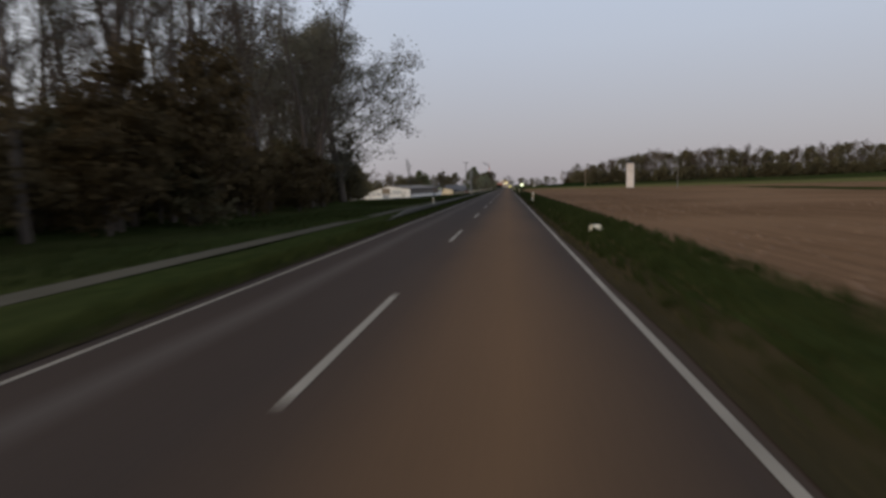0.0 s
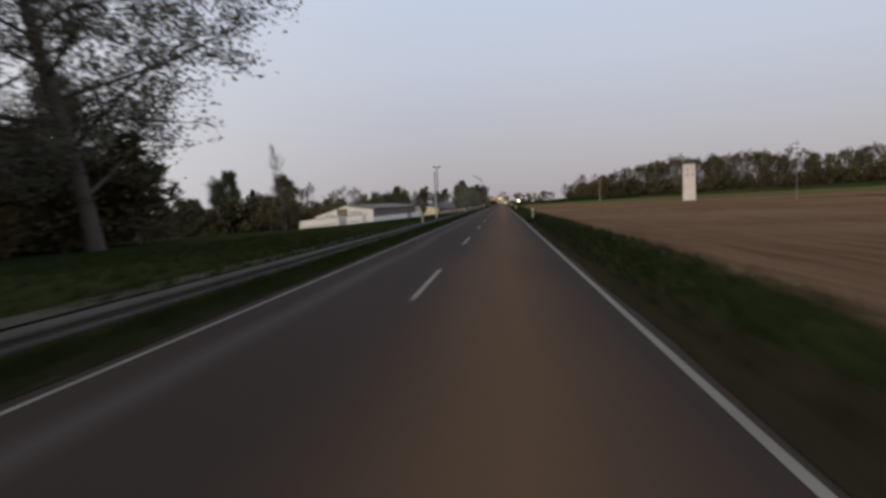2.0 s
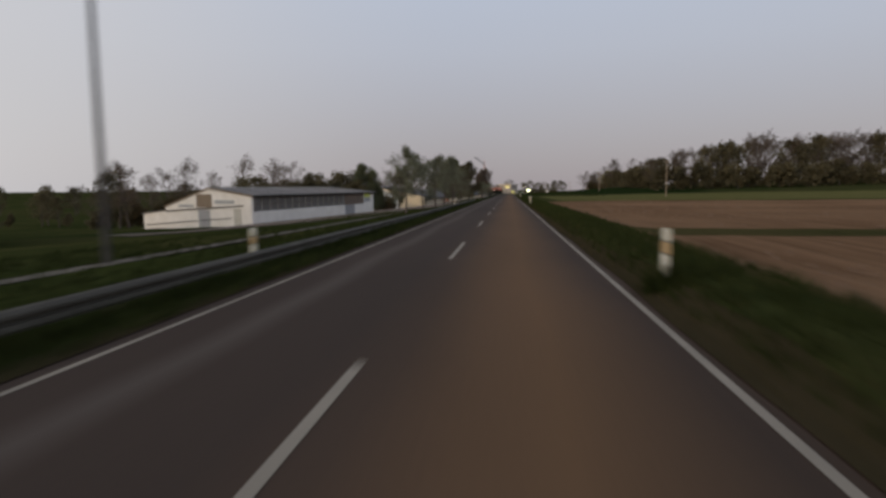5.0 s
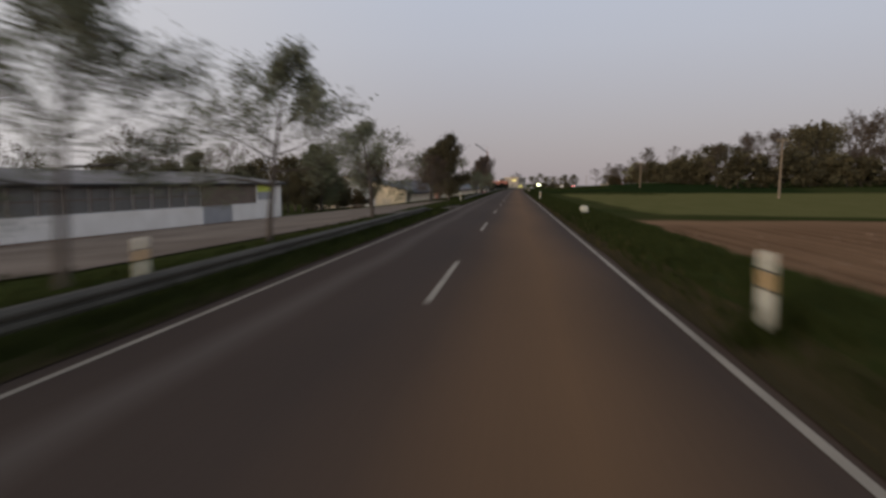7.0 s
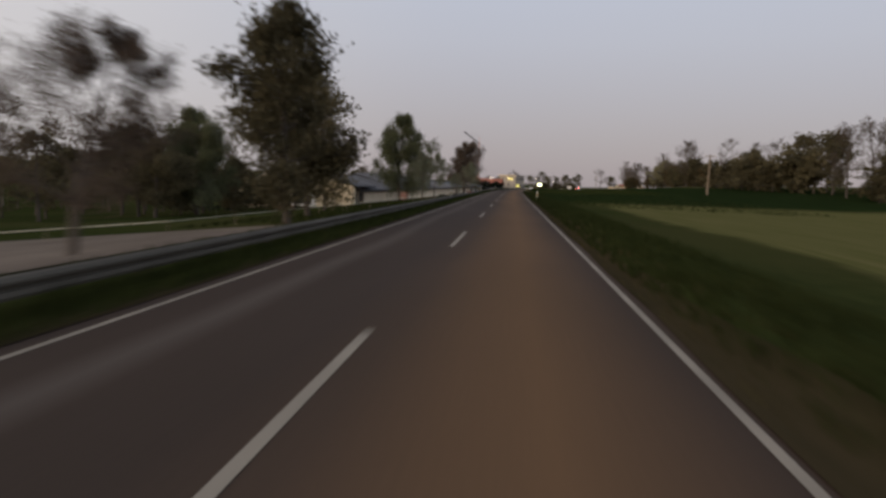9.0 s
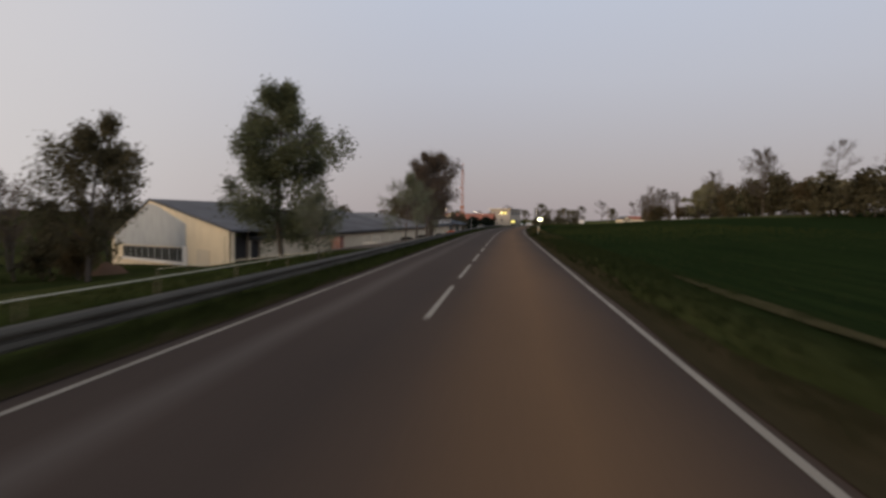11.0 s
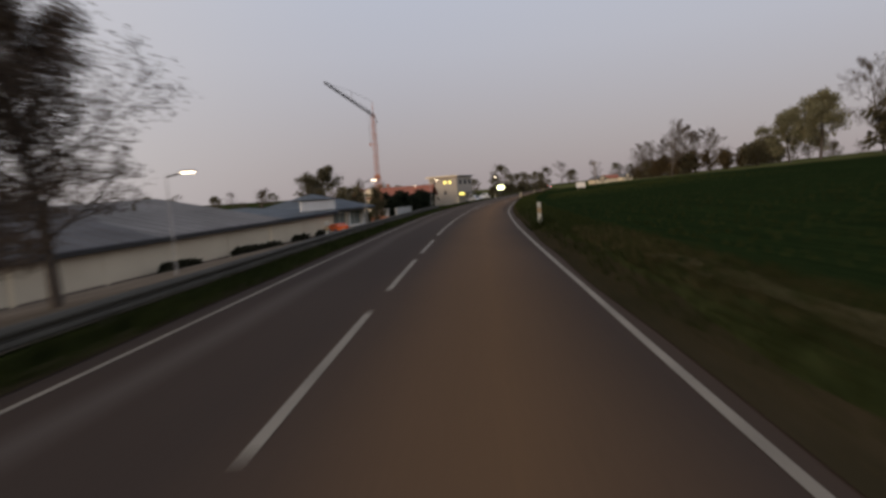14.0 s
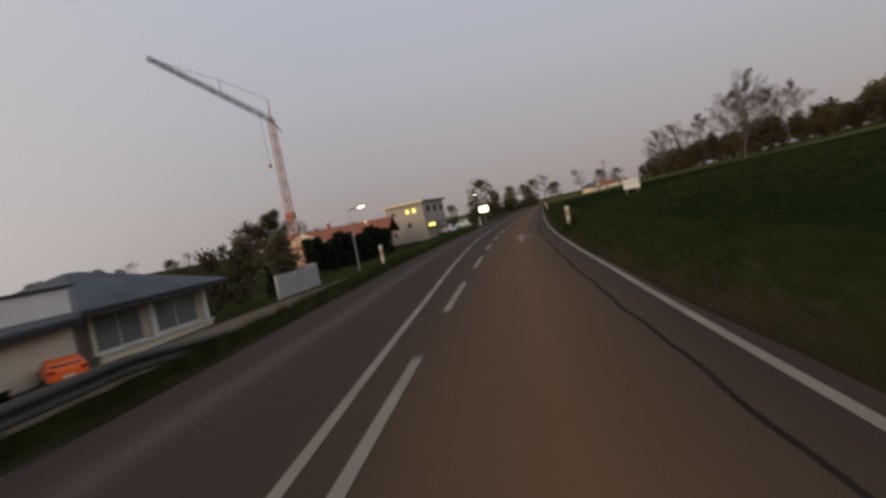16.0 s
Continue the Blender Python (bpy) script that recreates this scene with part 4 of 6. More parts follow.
def plant(kind, x, y, scale=1.0, turn=None, wide=1.0, sink=0.0, group="", tilt=0.0, full=False):
    if not full and (x < -46 or x > 56 or y > 500):  # far off: plainer kinds of the same size
        swap = {"round_tree": ("far_tree", 10 / 12), "full_tree": ("far_tree", 15.5 / 12), "wood_tree": ("far_bare_tree", 19 / 13), "tall_poplar": ("far_bare_tree", 22 / 13), "linden": ("far_bare_tree", 12 / 13), "shrub": ("far_shrub", 1.0)}
        if kind in swap:
            kind, gain = swap[kind]
            scale *= gain
    tall, radius, bark, leaf, spec, label, category = SPECS[kind]
    if turn is None:
        turn = (x * 12.9898 + y * 78.233) % 6.283
    m = Matrix.Translation((x, y, ground_at(x, y) - 0.08 - sink)) @ Matrix.Rotation(turn, 4, "Z") @ Matrix.Rotation(tilt, 4, "X") @ Matrix.Diagonal((scale * wide, scale * wide, scale, 1))
    n = int(abs(x * 3 + y)) % 2 if kind in ("wood_tree", "tall_poplar", "round_tree", "linden") else 0
    key = (kind, n)
    if key in MASTER:
        src = MASTER[key]
        ob = copy_thing(src, m @ Matrix.Diagonal((*(1 / c for c in src.scale), 1)))
        return tagged(ob, group=group)
    tree = Wood(list(SPECS).index(kind) * 7 + 3 + 50 * n)
    tree.branch(Vector((0, 0, 0)), Vector((0, 0, 1)), tall, radius, 0, spec)
    root = thing(kind, m, label, category, group)
    part("trunk", mesh_from("trunk", tree.v, tree.f, M[bark], True), None, root)
    part("crown", mesh_from("crown", tree.lv, tree.lf, M[leaf]), None, root)
    MASTER[key] = root
    return root


rnd = random.Random(5)
WOOD = "trees of the roadside wood"
# the roadside wood on the west side, and its big edge tree
for row, (x0, kinds) in enumerate(((-17.0, ("tall_poplar", "wood_tree", "tall_poplar")), (-25, ("tall_poplar", "tall_poplar", "wood_tree")))):
    for k in range(13 - row):
        y = 9 + k * 5.6 + rnd.uniform(-1.8, 1.8) + row * 2.5
        if y > 74 + 3 * row:
            continue
        plant(kinds[k % len(kinds)], x0 - 0.10 * max(0, y - 30) + rnd.uniform(-2, 2), y, rnd.uniform(0.85, 1.15), group=WOOD, tilt=rnd.uniform(-0.05, 0.05))
for k in range(7):
    plant(("tall_poplar", "wood_tree")[k % 2], -29.5 + rnd.uniform(-2, 2), 10 + 4.6 * k + rnd.uniform(-1, 1), rnd.uniform(0.85, 1.1), group=WOOD, tilt=rnd.uniform(-0.05, 0.05))
plant("edge_tree", -23.2, 85.0, 1.22, turn=0.6, wide=1.38, group=WOOD)
plant("edge_tree", -31.0, 86.0, 1.2, turn=2.6, group=WOOD)
plant("edge_tree", -25.0, 74.0, 1.05, turn=4.0, wide=0.95, group=WOOD)
plant("tall_poplar", -28.5, 82.0, 0.85, wide=1.1, group=WOOD)
plant("tall_poplar", -13.9, 91.6, 0.265, wide=0.62, group=WOOD)
plant("full_tree", -57.0, 140.5, 0.72, wide=1.15, group=WOOD, full=True)
plant("shrub", -23.5, 90.0, 1.5, wide=1.2, group="shrubs at the wood's edge")
plant("wood_tree", -31.0, 79.0, 0.85, wide=1.1, group=WOOD)
plant("tall_poplar", -34.0, 90.0, 0.8, wide=1.1, group=WOOD)
for x, y, s, w in ((-26, 86, 0.5, 1.5), (-29, 90, 0.55, 1.5), (-24.5, 79, 0.45, 1.5), (-33, 94, 0.6, 1.5), (-38, 97, 0.6, 1.5), (-42, 104, 0.6, 1.5)):
    plant("rusty_shrub", x, y, s, wide=w, group="shrubs at the wood's edge")
for x, y, s, w in ((-26.5, 82, 1.1, 1.3), (-27, 76, 1.2, 1.3), (-32, 88, 1.2, 1.4), (-23, 68, 1.0, 1.4), (-30, 93, 1.0, 1.4), (-36, 91, 1.3, 1.4)):
    plant("shrub", x, y, s, wide=w, group="shrubs at the wood's edge")
plant("edge_tree", -78.0, 157.0, 1.5, turn=1.0, wide=0.8, group=WOOD)
plant("edge_tree", -88.0, 163.0, 1.4, turn=3.0, wide=0.8, group=WOOD)
plant("round_tree", -67.0, 157.0, 1.1, wide=1.1, group=WOOD)
plant("round_tree", -77.0, 160.0, 0.9, wide=1.3, group=WOOD)
for k in range(20):
    plant("rusty_shrub", -13.6 - 3.6 * (k % 3) - 0.05 * 2.6 * k + rnd.uniform(-0.7, 0.7), 2 + 2.7 * k + rnd.uniform(-1, 1), rnd.uniform(0.38, 0.52), wide=1.6, group="shrubs at the wood's edge")
for x, y, s, w in ((-13.8, 24.5, 0.82, 1.15), (-14.8, 20.0, 0.72, 1.2), (-17, 36, 0.6, 1.2), (-14.2, 10.0, 0.7, 1.3)):
    plant("rusty_shrub", x, y, s, wide=w, group="shrubs at the wood's edge")
for x, y, s, w in ((-36, 96, 0.9, 1.4), (-48, 122, 1.1, 1.4), (-37, 84, 0.9, 1.5), (-14, 24, 0.8, 1.3), (-18, 52, 0.9, 1.2), (-21, 58, 1.0, 1.3), (-24, 64, 1.0, 1.3), (-46, 108, 1.4, 1.4), (-52, 118, 1.4, 1.5), (-30, 75, 1.0, 1.3)):
    plant("shrub", x, y, s, wide=w, group="shrubs at the wood's edge")

# dense undergrowth behind the first trunks
for k in range(46):
    y = 4 + 2.0 * k + rnd.uniform(-1, 1)
    plant("shrub", -20.5 - 3.2 * (k % 4) - 0.06 * y + rnd.uniform(-1, 1), y, rnd.uniform(1.0, 1.6), wide=rnd.uniform(1.2, 1.5), group="undergrowth of the wood")
for k in range(6):
    y = 56 + 6.2 * k + rnd.uniform(-1.5, 1.5)
    plant(("wood_tree", "tall_poplar")[k % 2], -22.0 - 5.5 * (k % 3) - 0.06 * y + rnd.uniform(-2, 2), y, rnd.uniform(0.75, 1.05), group=WOOD, tilt=rnd.uniform(-0.06, 0.06))

# beyond the meadow: dark trees and spruces, then the row behind the barn
for x, y, k, s, w in (
    (-62.3, 181.5, "full_tree", 0.95, 0.85), (-70.5, 184, "full_tree", 0.6, 1.1), (-58, 178, "shrub", 1.7, 1.4), (-50, 176, "shrub", 1.6, 1.4), (-77, 192, "full_tree", 0.6, 1.1), (-62, 186, "spruce", 1.15, 1.1), (-58.5, 188, "spruce", 1.0, 1.2), (-55, 184, "spruce", 1.15, 1.1), (-42.5, 168.5, "round_tree", 1.05, 1.0), (-73, 184, "round_tree", 0.9, 1.3), (-64, 182, "round_tree", 0.65, 1.4), (-84, 194, "round_tree", 0.9, 1.3),
    (-46.5, 171, "round_tree", 0.75, 1.1), (-50, 180, "shrub", 1.3, 1.4), (-44, 176, "shrub", 1.2, 1.4), (-70, 180, "shrub", 1.5, 1.5), (-75, 188, "shrub", 1.4, 1.5), (-62, 180, "shrub", 1.1, 1.6),
    (-76, 240, "round_tree", 1.05, 1.0), (-70, 256, "wood_tree", 0.70, 1.1), (-58, 268, "round_tree", 1.0, 1.1), (-80, 252, "wood_tree", 0.70, 1.2), (-46, 266, "round_tree", 0.95, 1.1), (-52, 262, "wood_tree", 0.66, 1.1), (-42, 274, "round_tree", 0.8, 1.1),
    (-78, 246, "tall_poplar", 0.55, 1.2), (-84, 268, "wood_tree", 0.6, 1.1), (-66, 290, "round_tree", 0.95, 1.1), (-100, 300, "tall_poplar", 0.7, 1.2), (-90, 312, "full_tree", 0.7, 1.0),
    (-122, 372, "bare_tree", 1.7, 1.0), (-112, 382, "full_tree", 0.95, 1.0), (-100, 392, "full_tree", 1.05, 1.0), (-86, 384, "spruce", 1.3, 0.8), (-76, 378, "wood_tree", 0.75, 1.0), (-62, 352, "round_tree", 1.5, 1.0),
    (-44.5, 322, "full_tree", 1.0, 1.0), (-97, 342, "tall_poplar", 1.0, 1.0), (-84, 338, "wood_tree", 0.9, 1.0), (-78, 342, "tall_poplar", 0.85, 1.1), (-66, 336, "full_tree", 0.9, 1.1), (-46, 314, "round_tree", 0.95, 1.2), (-51, 318, "full_tree", 0.8, 1.1), (-56, 312, "round_tree", 0.9, 1.2), (-47, 326, "full_tree", 0.85, 1.0), (-47, 322, "shrub", 1.6, 1.3), (-44, 333, "round_tree", 0.85, 1.0), (-50, 334, "wood_tree", 0.7, 1.0), (-52, 338, "spruce", 1.0, 0.9), (-58, 330, "full_tree", 0.75, 1.0),
    (-48, 340, "wood_tree", 0.66, 0.9), (-47, 350, "shrub", 1.2, 1.3), (-52, 346, "spruce", 0.9, 0.9), (-56, 362, "round_tree", 0.9, 1.0),
):
    plant(k, x, y, s, wide=w, group="trees beyond the meadow", full=k == "full_tree" and y < 185)
for k in range(26):
    plant(("far_tree", "far_bare_tree", "far_tree", "far_shrub")[k % 4], -52 - k * 3.6 + rnd.uniform(-2, 2), 300 + 22 * math.sin(k * 1.3) + rnd.uniform(-6, 6), rnd.uniform(0.62, 0.95), wide=1.15, group="trees beyond the meadow")
for k in range(14):
    plant(("far_tree", "far_bare_tree")[k % 2], -58 - 4.2 * k + rnd.uniform(-2, 2), 352 + 1.5 * k + rnd.uniform(-5, 5), rnd.uniform(0.7, 1.0), wide=1.2, group="trees beyond the meadow")
# the mound far off to the west, grown over with scrub
for k in range(22):
    plant("shrub", -88 - 42 * (k % 11) / 10 + rnd.uniform(-3, 3), 196 + 24 * (k // 11) + rnd.uniform(-4, 4), rnd.uniform(1.1, 2.0), wide=1.5, group="scrub on the mound")
for k in range(14):
    plant("far_shrub" if k % 2 else "rusty_shrub", -92 + 2.1 * k + rnd.uniform(-1, 1), 258 + rnd.uniform(-3, 3), (0.75 + 0.045 * k) * (1.0 if k % 2 else 0.5), wide=1.5, group="scrub behind the barn")
for k in range(30):
    plant(("far_tree", "far_bare_tree", "far_tree")[k % 3], -75 - k * 6 + rnd.uniform(-4, 4), 430 + 40 * math.sin(k) + rnd.uniform(-10, 10), rnd.uniform(0.8, 1.25), group="far trees to the west")

# trees before the barn and along the road
for x, y, k, s, w in (
    (-6.4, 175.6, "road_tree", 0.58, 0.82), (-6.4, 184.5, "road_tree", 0.52, 0.9), (-6.4, 193.7, "road_tree", 0.64, 1.0), (-6.4, 202.2, "road_tree", 0.68, 0.95), (-6.4, 215.8, "road_tree", 0.60, 1.15),
    (-7.3, 261.0, "round_tree", 0.76, 1.05), (-8.3, 250.8, "linden", 0.42, 1.1), (-9.8, 270.5, "round_tree", 0.75, 1.0), (-12.5, 282.0, "linden", 0.60, 0.9),
    (-18.4, 343.0, "full_tree", 0.93, 0.93), (-5.8, 286.0, "road_tree", 0.48, 0.7), (-5.8, 293.0, "road_tree", 0.50, 0.75), (-5.8, 314.0, "road_tree", 0.33, 0.7), (-5.6, 332.0, "road_tree", 0.56, 0.8), (-5.6, 343.2, "road_tree", 0.46, 0.72),
    (-9.3, 371.0, "linden", 0.88, 1.0), (-9.6, 376.8, "linden", 0.90, 1.0), (-11.2, 374.5, "linden", 0.78, 0.9), (-10.2, 384.0, "linden", 0.72, 1.1), (-10.0, 380.5, "linden", 0.62, 1.1),
    (-38.2, 345.0, "round_tree", 1.45, 0.80), (-51.0, 366.0, "round_tree", 0.85, 1.0), (-50.5, 362.0, "wood_tree", 0.55, 1.1), (-49.5, 358.5, "rusty_shrub", 0.5, 1.4), (-41.0, 347.5, "rusty_shrub", 0.42, 1.5), (-44.0, 351.0, "rusty_shrub", 0.48, 1.5), (-52.5, 360.0, "rusty_shrub", 0.6, 1.4), (-52.0, 352.0, "wood_tree", 0.62, 1.0), (-42.0, 333.0, "shrub", 0.9, 1.2),
):
    plant(k, x, y, s, 5.3 if k == "full_tree" and 338 < y < 344 and x > -20 else None, wide=w, group="trees along the road")

# the wood on the east side beyond the fields
for k in range(64):
    row, c = divmod(k, 16)
    x = 47 + c * 5.2 + rnd.uniform(-2, 2) + row * 2
    y = 322 + row * 13 + 0.10 * (x - 47) + rnd.uniform(-4, 4)
    kind = ("far_bare_tree", "far_tree", "far_bare_tree", "far_tree", "far_bare_tree")[(k * 7 + row) % 5]
    s = rnd.uniform(0.55, 0.72) * (0.8 + 0.5 * min(1, (x - 45) / 30)) * 1.30
    plant(kind, x, y, s, group="trees of the eastern wood")
for k in range(34):
    plant("far_shrub", 45 + k * 2.6 + rnd.uniform(-1, 1), 316 + 0.08 * k + rnd.uniform(-2, 2), rnd.uniform(0.9, 1.5), wide=1.35, group="shrubs of the eastern wood")
for k in range(72):
    row, c = divmod(k, 24)
    plant(("far_bare_tree", "far_tree", "far_tree")[(k * 5 + row) % 3], 128 + c * 5.6 + row * 2 + rnd.uniform(-2, 2), 326 + row * 12 + rnd.uniform(-4, 4), rnd.uniform(0.80, 1.15), group="trees of the eastern wood")
for k in range(44):
    plant("far_shrub", 132 + k * 3.0 + rnd.uniform(-1, 1), 318 + rnd.uniform(-2, 2), rnd.uniform(1.0, 1.7), wide=1.5, group="shrubs of the eastern wood")
# its edge along the slope, towards the village
SLOPE = "trees on the eastern slope"
for x, y, k, s, w in (
    (49, 366, "round_tree", 0.75, 1.0), (52, 376, "wood_tree", 0.5, 1.1), (51.5, 392, "wood_tree", 0.6, 1.0), (48, 408, "twiggy_tree", 1.05, 0.85), (50.5, 411.5, "twiggy_tree", 1.1, 0.85),
    (52, 386, "round_tree", 0.5, 1.2), (53, 400, "round_tree", 0.5, 1.2), (49.5, 417, "full_tree", 0.36, 1.2), (51, 424, "round_tree", 0.48, 1.2), (49.2, 433.8, "twiggy_tree", 0.92, 0.8), (53, 437, "round_tree", 0.5, 1.1),
    # two fruit trees in the grazed meadow
    (52.0, 457.6, "blossom_tree", 0.84, 1.05), (52.4, 450.6, "blossom_tree", 0.97, 1.15),
    # the bare thicket above the field
    (44.6, 485.6, "twiggy_tree", 0.95, 0.7), (49.5, 490, "twiggy_tree", 0.72, 0.95), (58, 499, "twiggy_tree", 0.80, 0.9), (55, 490, "twiggy_tree", 0.75, 0.9), (51.0, 497, "twiggy_tree", 0.92, 1.0), (53.4, 508, "twiggy_tree", 0.95, 1.05), (53.5, 518, "twiggy_tree", 0.80, 1.1), (56.5, 530, "twiggy_tree", 0.85, 1.1), (57.5, 541, "twiggy_tree", 0.88, 1.0), (60, 552, "twiggy_tree", 0.72, 1.1), (62.5, 564, "twiggy_tree", 0.62, 1.1),
    (62, 470, "round_tree", 0.50, 1.1), (70, 462, "round_tree", 0.6, 1.1), (78, 452, "full_tree", 0.45, 1.0), (84, 466, "linden", 0.7, 1.0), (68, 440, "linden", 0.7, 1.1), (76, 432, "round_tree", 0.7, 1.0), (90, 480, "round_tree", 0.7, 1.0),
):
    plant(k, x, y, s, wide=w, group=SLOPE)
for k in range(30):
    f = k / 29
    plant("rusty_shrub" if k % 3 else "far_shrub", 47.5 + 18 * f + rnd.uniform(-1.2, 1.2), 484 + 92 * f + rnd.uniform(-1.5, 1.5), rnd.uniform(0.34, 0.46) * (1.0 if k % 3 else 2.1), wide=1.35, group="undergrowth of the bare thicket")
for k in range(9):
    plant("far_shrub" if k % 2 else "round_tree", 55 + 1.2 * k + rnd.uniform(-1, 1), 472 + 3.0 * k + rnd.uniform(-2, 2), rnd.uniform(0.55, 0.8) * (1.0 if k % 2 else 0.42), wide=1.35, group="hedge behind the grazed meadow")
for x, y, s in ((51, 484, 0.36), (53, 481, 0.30), (54.5, 485, 0.38), (56.5, 482, 0.30), (57, 489, 0.36)):
    plant("rusty_shrub", x, y, s, wide=1.5, group="undergrowth of the bare thicket")
for k in range(16):
    plant("far_shrub", 60 + 2.2 * k + rnd.uniform(-1, 1), 476 + 5.0 * k + rnd.uniform(-2, 2), rnd.uniform(0.7, 1.1), wide=1.3, group="hedge behind the grazed meadow")
for k in range(12):
    plant(("rusty_shrub", "far_shrub", "shrub")[k % 3], 49 + rnd.uniform(-1, 2), 396 + 3.4 * k + rnd.uniform(-1, 1), rnd.uniform(1.0, 1.45) * (0.5 if k % 3 == 0 else 1.0), wide=1.4, group="shrubs above the crop field")
for k in range(17):
    plant("far_shrub", 48 + 0.6 * rnd.uniform(-3, 3) + 0.05 * k, 340 + k * 3.4, rnd.uniform(0.85, 1.45), wide=1.4, group="hedge on the eastern slope")
for k in range(26):
    plant(("far_bare_tree", "far_tree", "far_tree")[k % 3], 130 + k * 8 + rnd.uniform(-4, 4), 430 + k * 5 + rnd.uniform(-14, 14), rnd.uniform(0.75, 1.1), group="far trees to the east")
# low wooded skyline beyond the village
for k in range(60):
    x = -330 + k * 13 + rnd.uniform(-5, 5)
    plant(("far_tree", "far_tree", "far_bare_tree")[k % 3], x, 900 + 60 * math.sin(k * 1.7) + rnd.uniform(-20, 20), rnd.uniform(0.9, 1.4), wide=1.4, group="far skyline trees")
for x, y, k, s in ((-27, 535, "round_tree", 0.9), (-21, 538, "round_tree", 0.85), (-13, 541, "linden", 0.62), (-30, 560, "wood_tree", 0.6), (-36, 548, "linden", 0.7), (15.5, 538, "round_tree", 0.85), (19, 548, "round_tree", 0.6), (24, 556, "round_tree", 0.6), (29, 570, "full_tree", 0.4), (34, 590, "round_tree", 0.6), (44, 640, "full_tree", 0.6), (-22, 470, "round_tree", 0.55), (-17, 466, "shrub", 1.2), (-26, 458, "round_tree", 0.45), (-20, 460, "shrub", 1.0), (-14.5, 468, "shrub", 1.3), (-12, 474, "shrub", 1.2), (-34, 470, "wood_tree", 0.4), (-14, 474, "spruce", 0.4), (-30, 540, "round_tree", 0.9), (-18, 552, "round_tree", 0.8), (-10, 556, "round_tree", 0.7)):
    plant(k, x, y, s, group="village trees")
for k in range(12):
    plant("far_shrub", 13 + 2.3 * k + rnd.uniform(-1, 1), 532 + 6.5 * k + rnd.uniform(-2, 2), rnd.uniform(0.5, 0.8), wide=1.5, group="village shrubs")
plant("round_tree", -56.5, 624.0, 1.95, wide=1.35, group="village trees", full=True)


# ---- buildings ----
def frame_of(a, b, z=0.0):
    """A building's own axes: from a along its front to b, then back from the road."""
    t = math.atan2(b[1] - a[1], b[0] - a[0])
    return Matrix.Translation((a[0], a[1], z)) @ Matrix.Rotation(t, 4, "Z")


def wall_with_openings(length, y0, y1, low, high, openings, bm=None):
    """A wall along x with real openings (x0, x1, z0, z1); low and high are functions of x."""
    bm = bm or bmesh.new()
    cuts = sorted({0.0, length, *(v for o in openings for v in o[:2])})
    for a, b in zip(cuts, cuts[1:]):
        mid = (a + b) / 2
        holes = sorted((o[2], o[3]) for o in openings if o[0] <= mid <= o[1])
        z = None
        pieces, z = [], low
        for h0, h1 in holes:
            pieces.append((z, (lambda x, h=h0: h)))
            z = (lambda x, h=h1: h)
        pieces.append((z, high))
        for f0, f1 in pieces:
            v = [bm.verts.new((x, y, f(x))) for x in (a, b) for y in (y0, y1) for f in (f0, f1)]
            for q in ((0, 1, 3, 2), (4, 6, 7, 5), (0, 4, 5, 1), (2, 3, 7, 6), (1, 5, 7, 3), (0, 2, 6, 4)):
                bm.faces.new([v[i] for i in q])
    bmesh.ops.remove_doubles(bm, verts=bm.verts, dist=0.0005)
    bmesh.ops.recalc_face_normals(bm, faces=bm.faces)
    return bm


def window(root, x0, x1, z0, z1, y, glass, frame_mat, bars=1, sill=False):
    w = part("window", wall_with_openings(x1 - x0, 0, 0.06, lambda x: z0, lambda x: z1, [(0.06, x1 - x0 - 0.06, z0 + 0.06, z1 - 0.06)]), frame_mat, root)
    w.location = (x0, y, 0)
    part("pane", box(0.05, x1 - x0 - 0.05, 0.025, 0.04, z0 + 0.05, z1 - 0.05), glass, w)
    for k in range(1, bars):
        c = (x1 - x0) * k / bars
        part("bar", box(c - 0.025, c + 0.025, 0.005, 0.055, z0 + 0.05, z1 - 0.05), frame_mat, w)
    if sill:
        part("sill", box(-0.05, x1 - x0 + 0.05, -0.10, 0.05, z0 - 0.06, z0 - 0.005, 0.01), M["white_wall"], w)
    return w


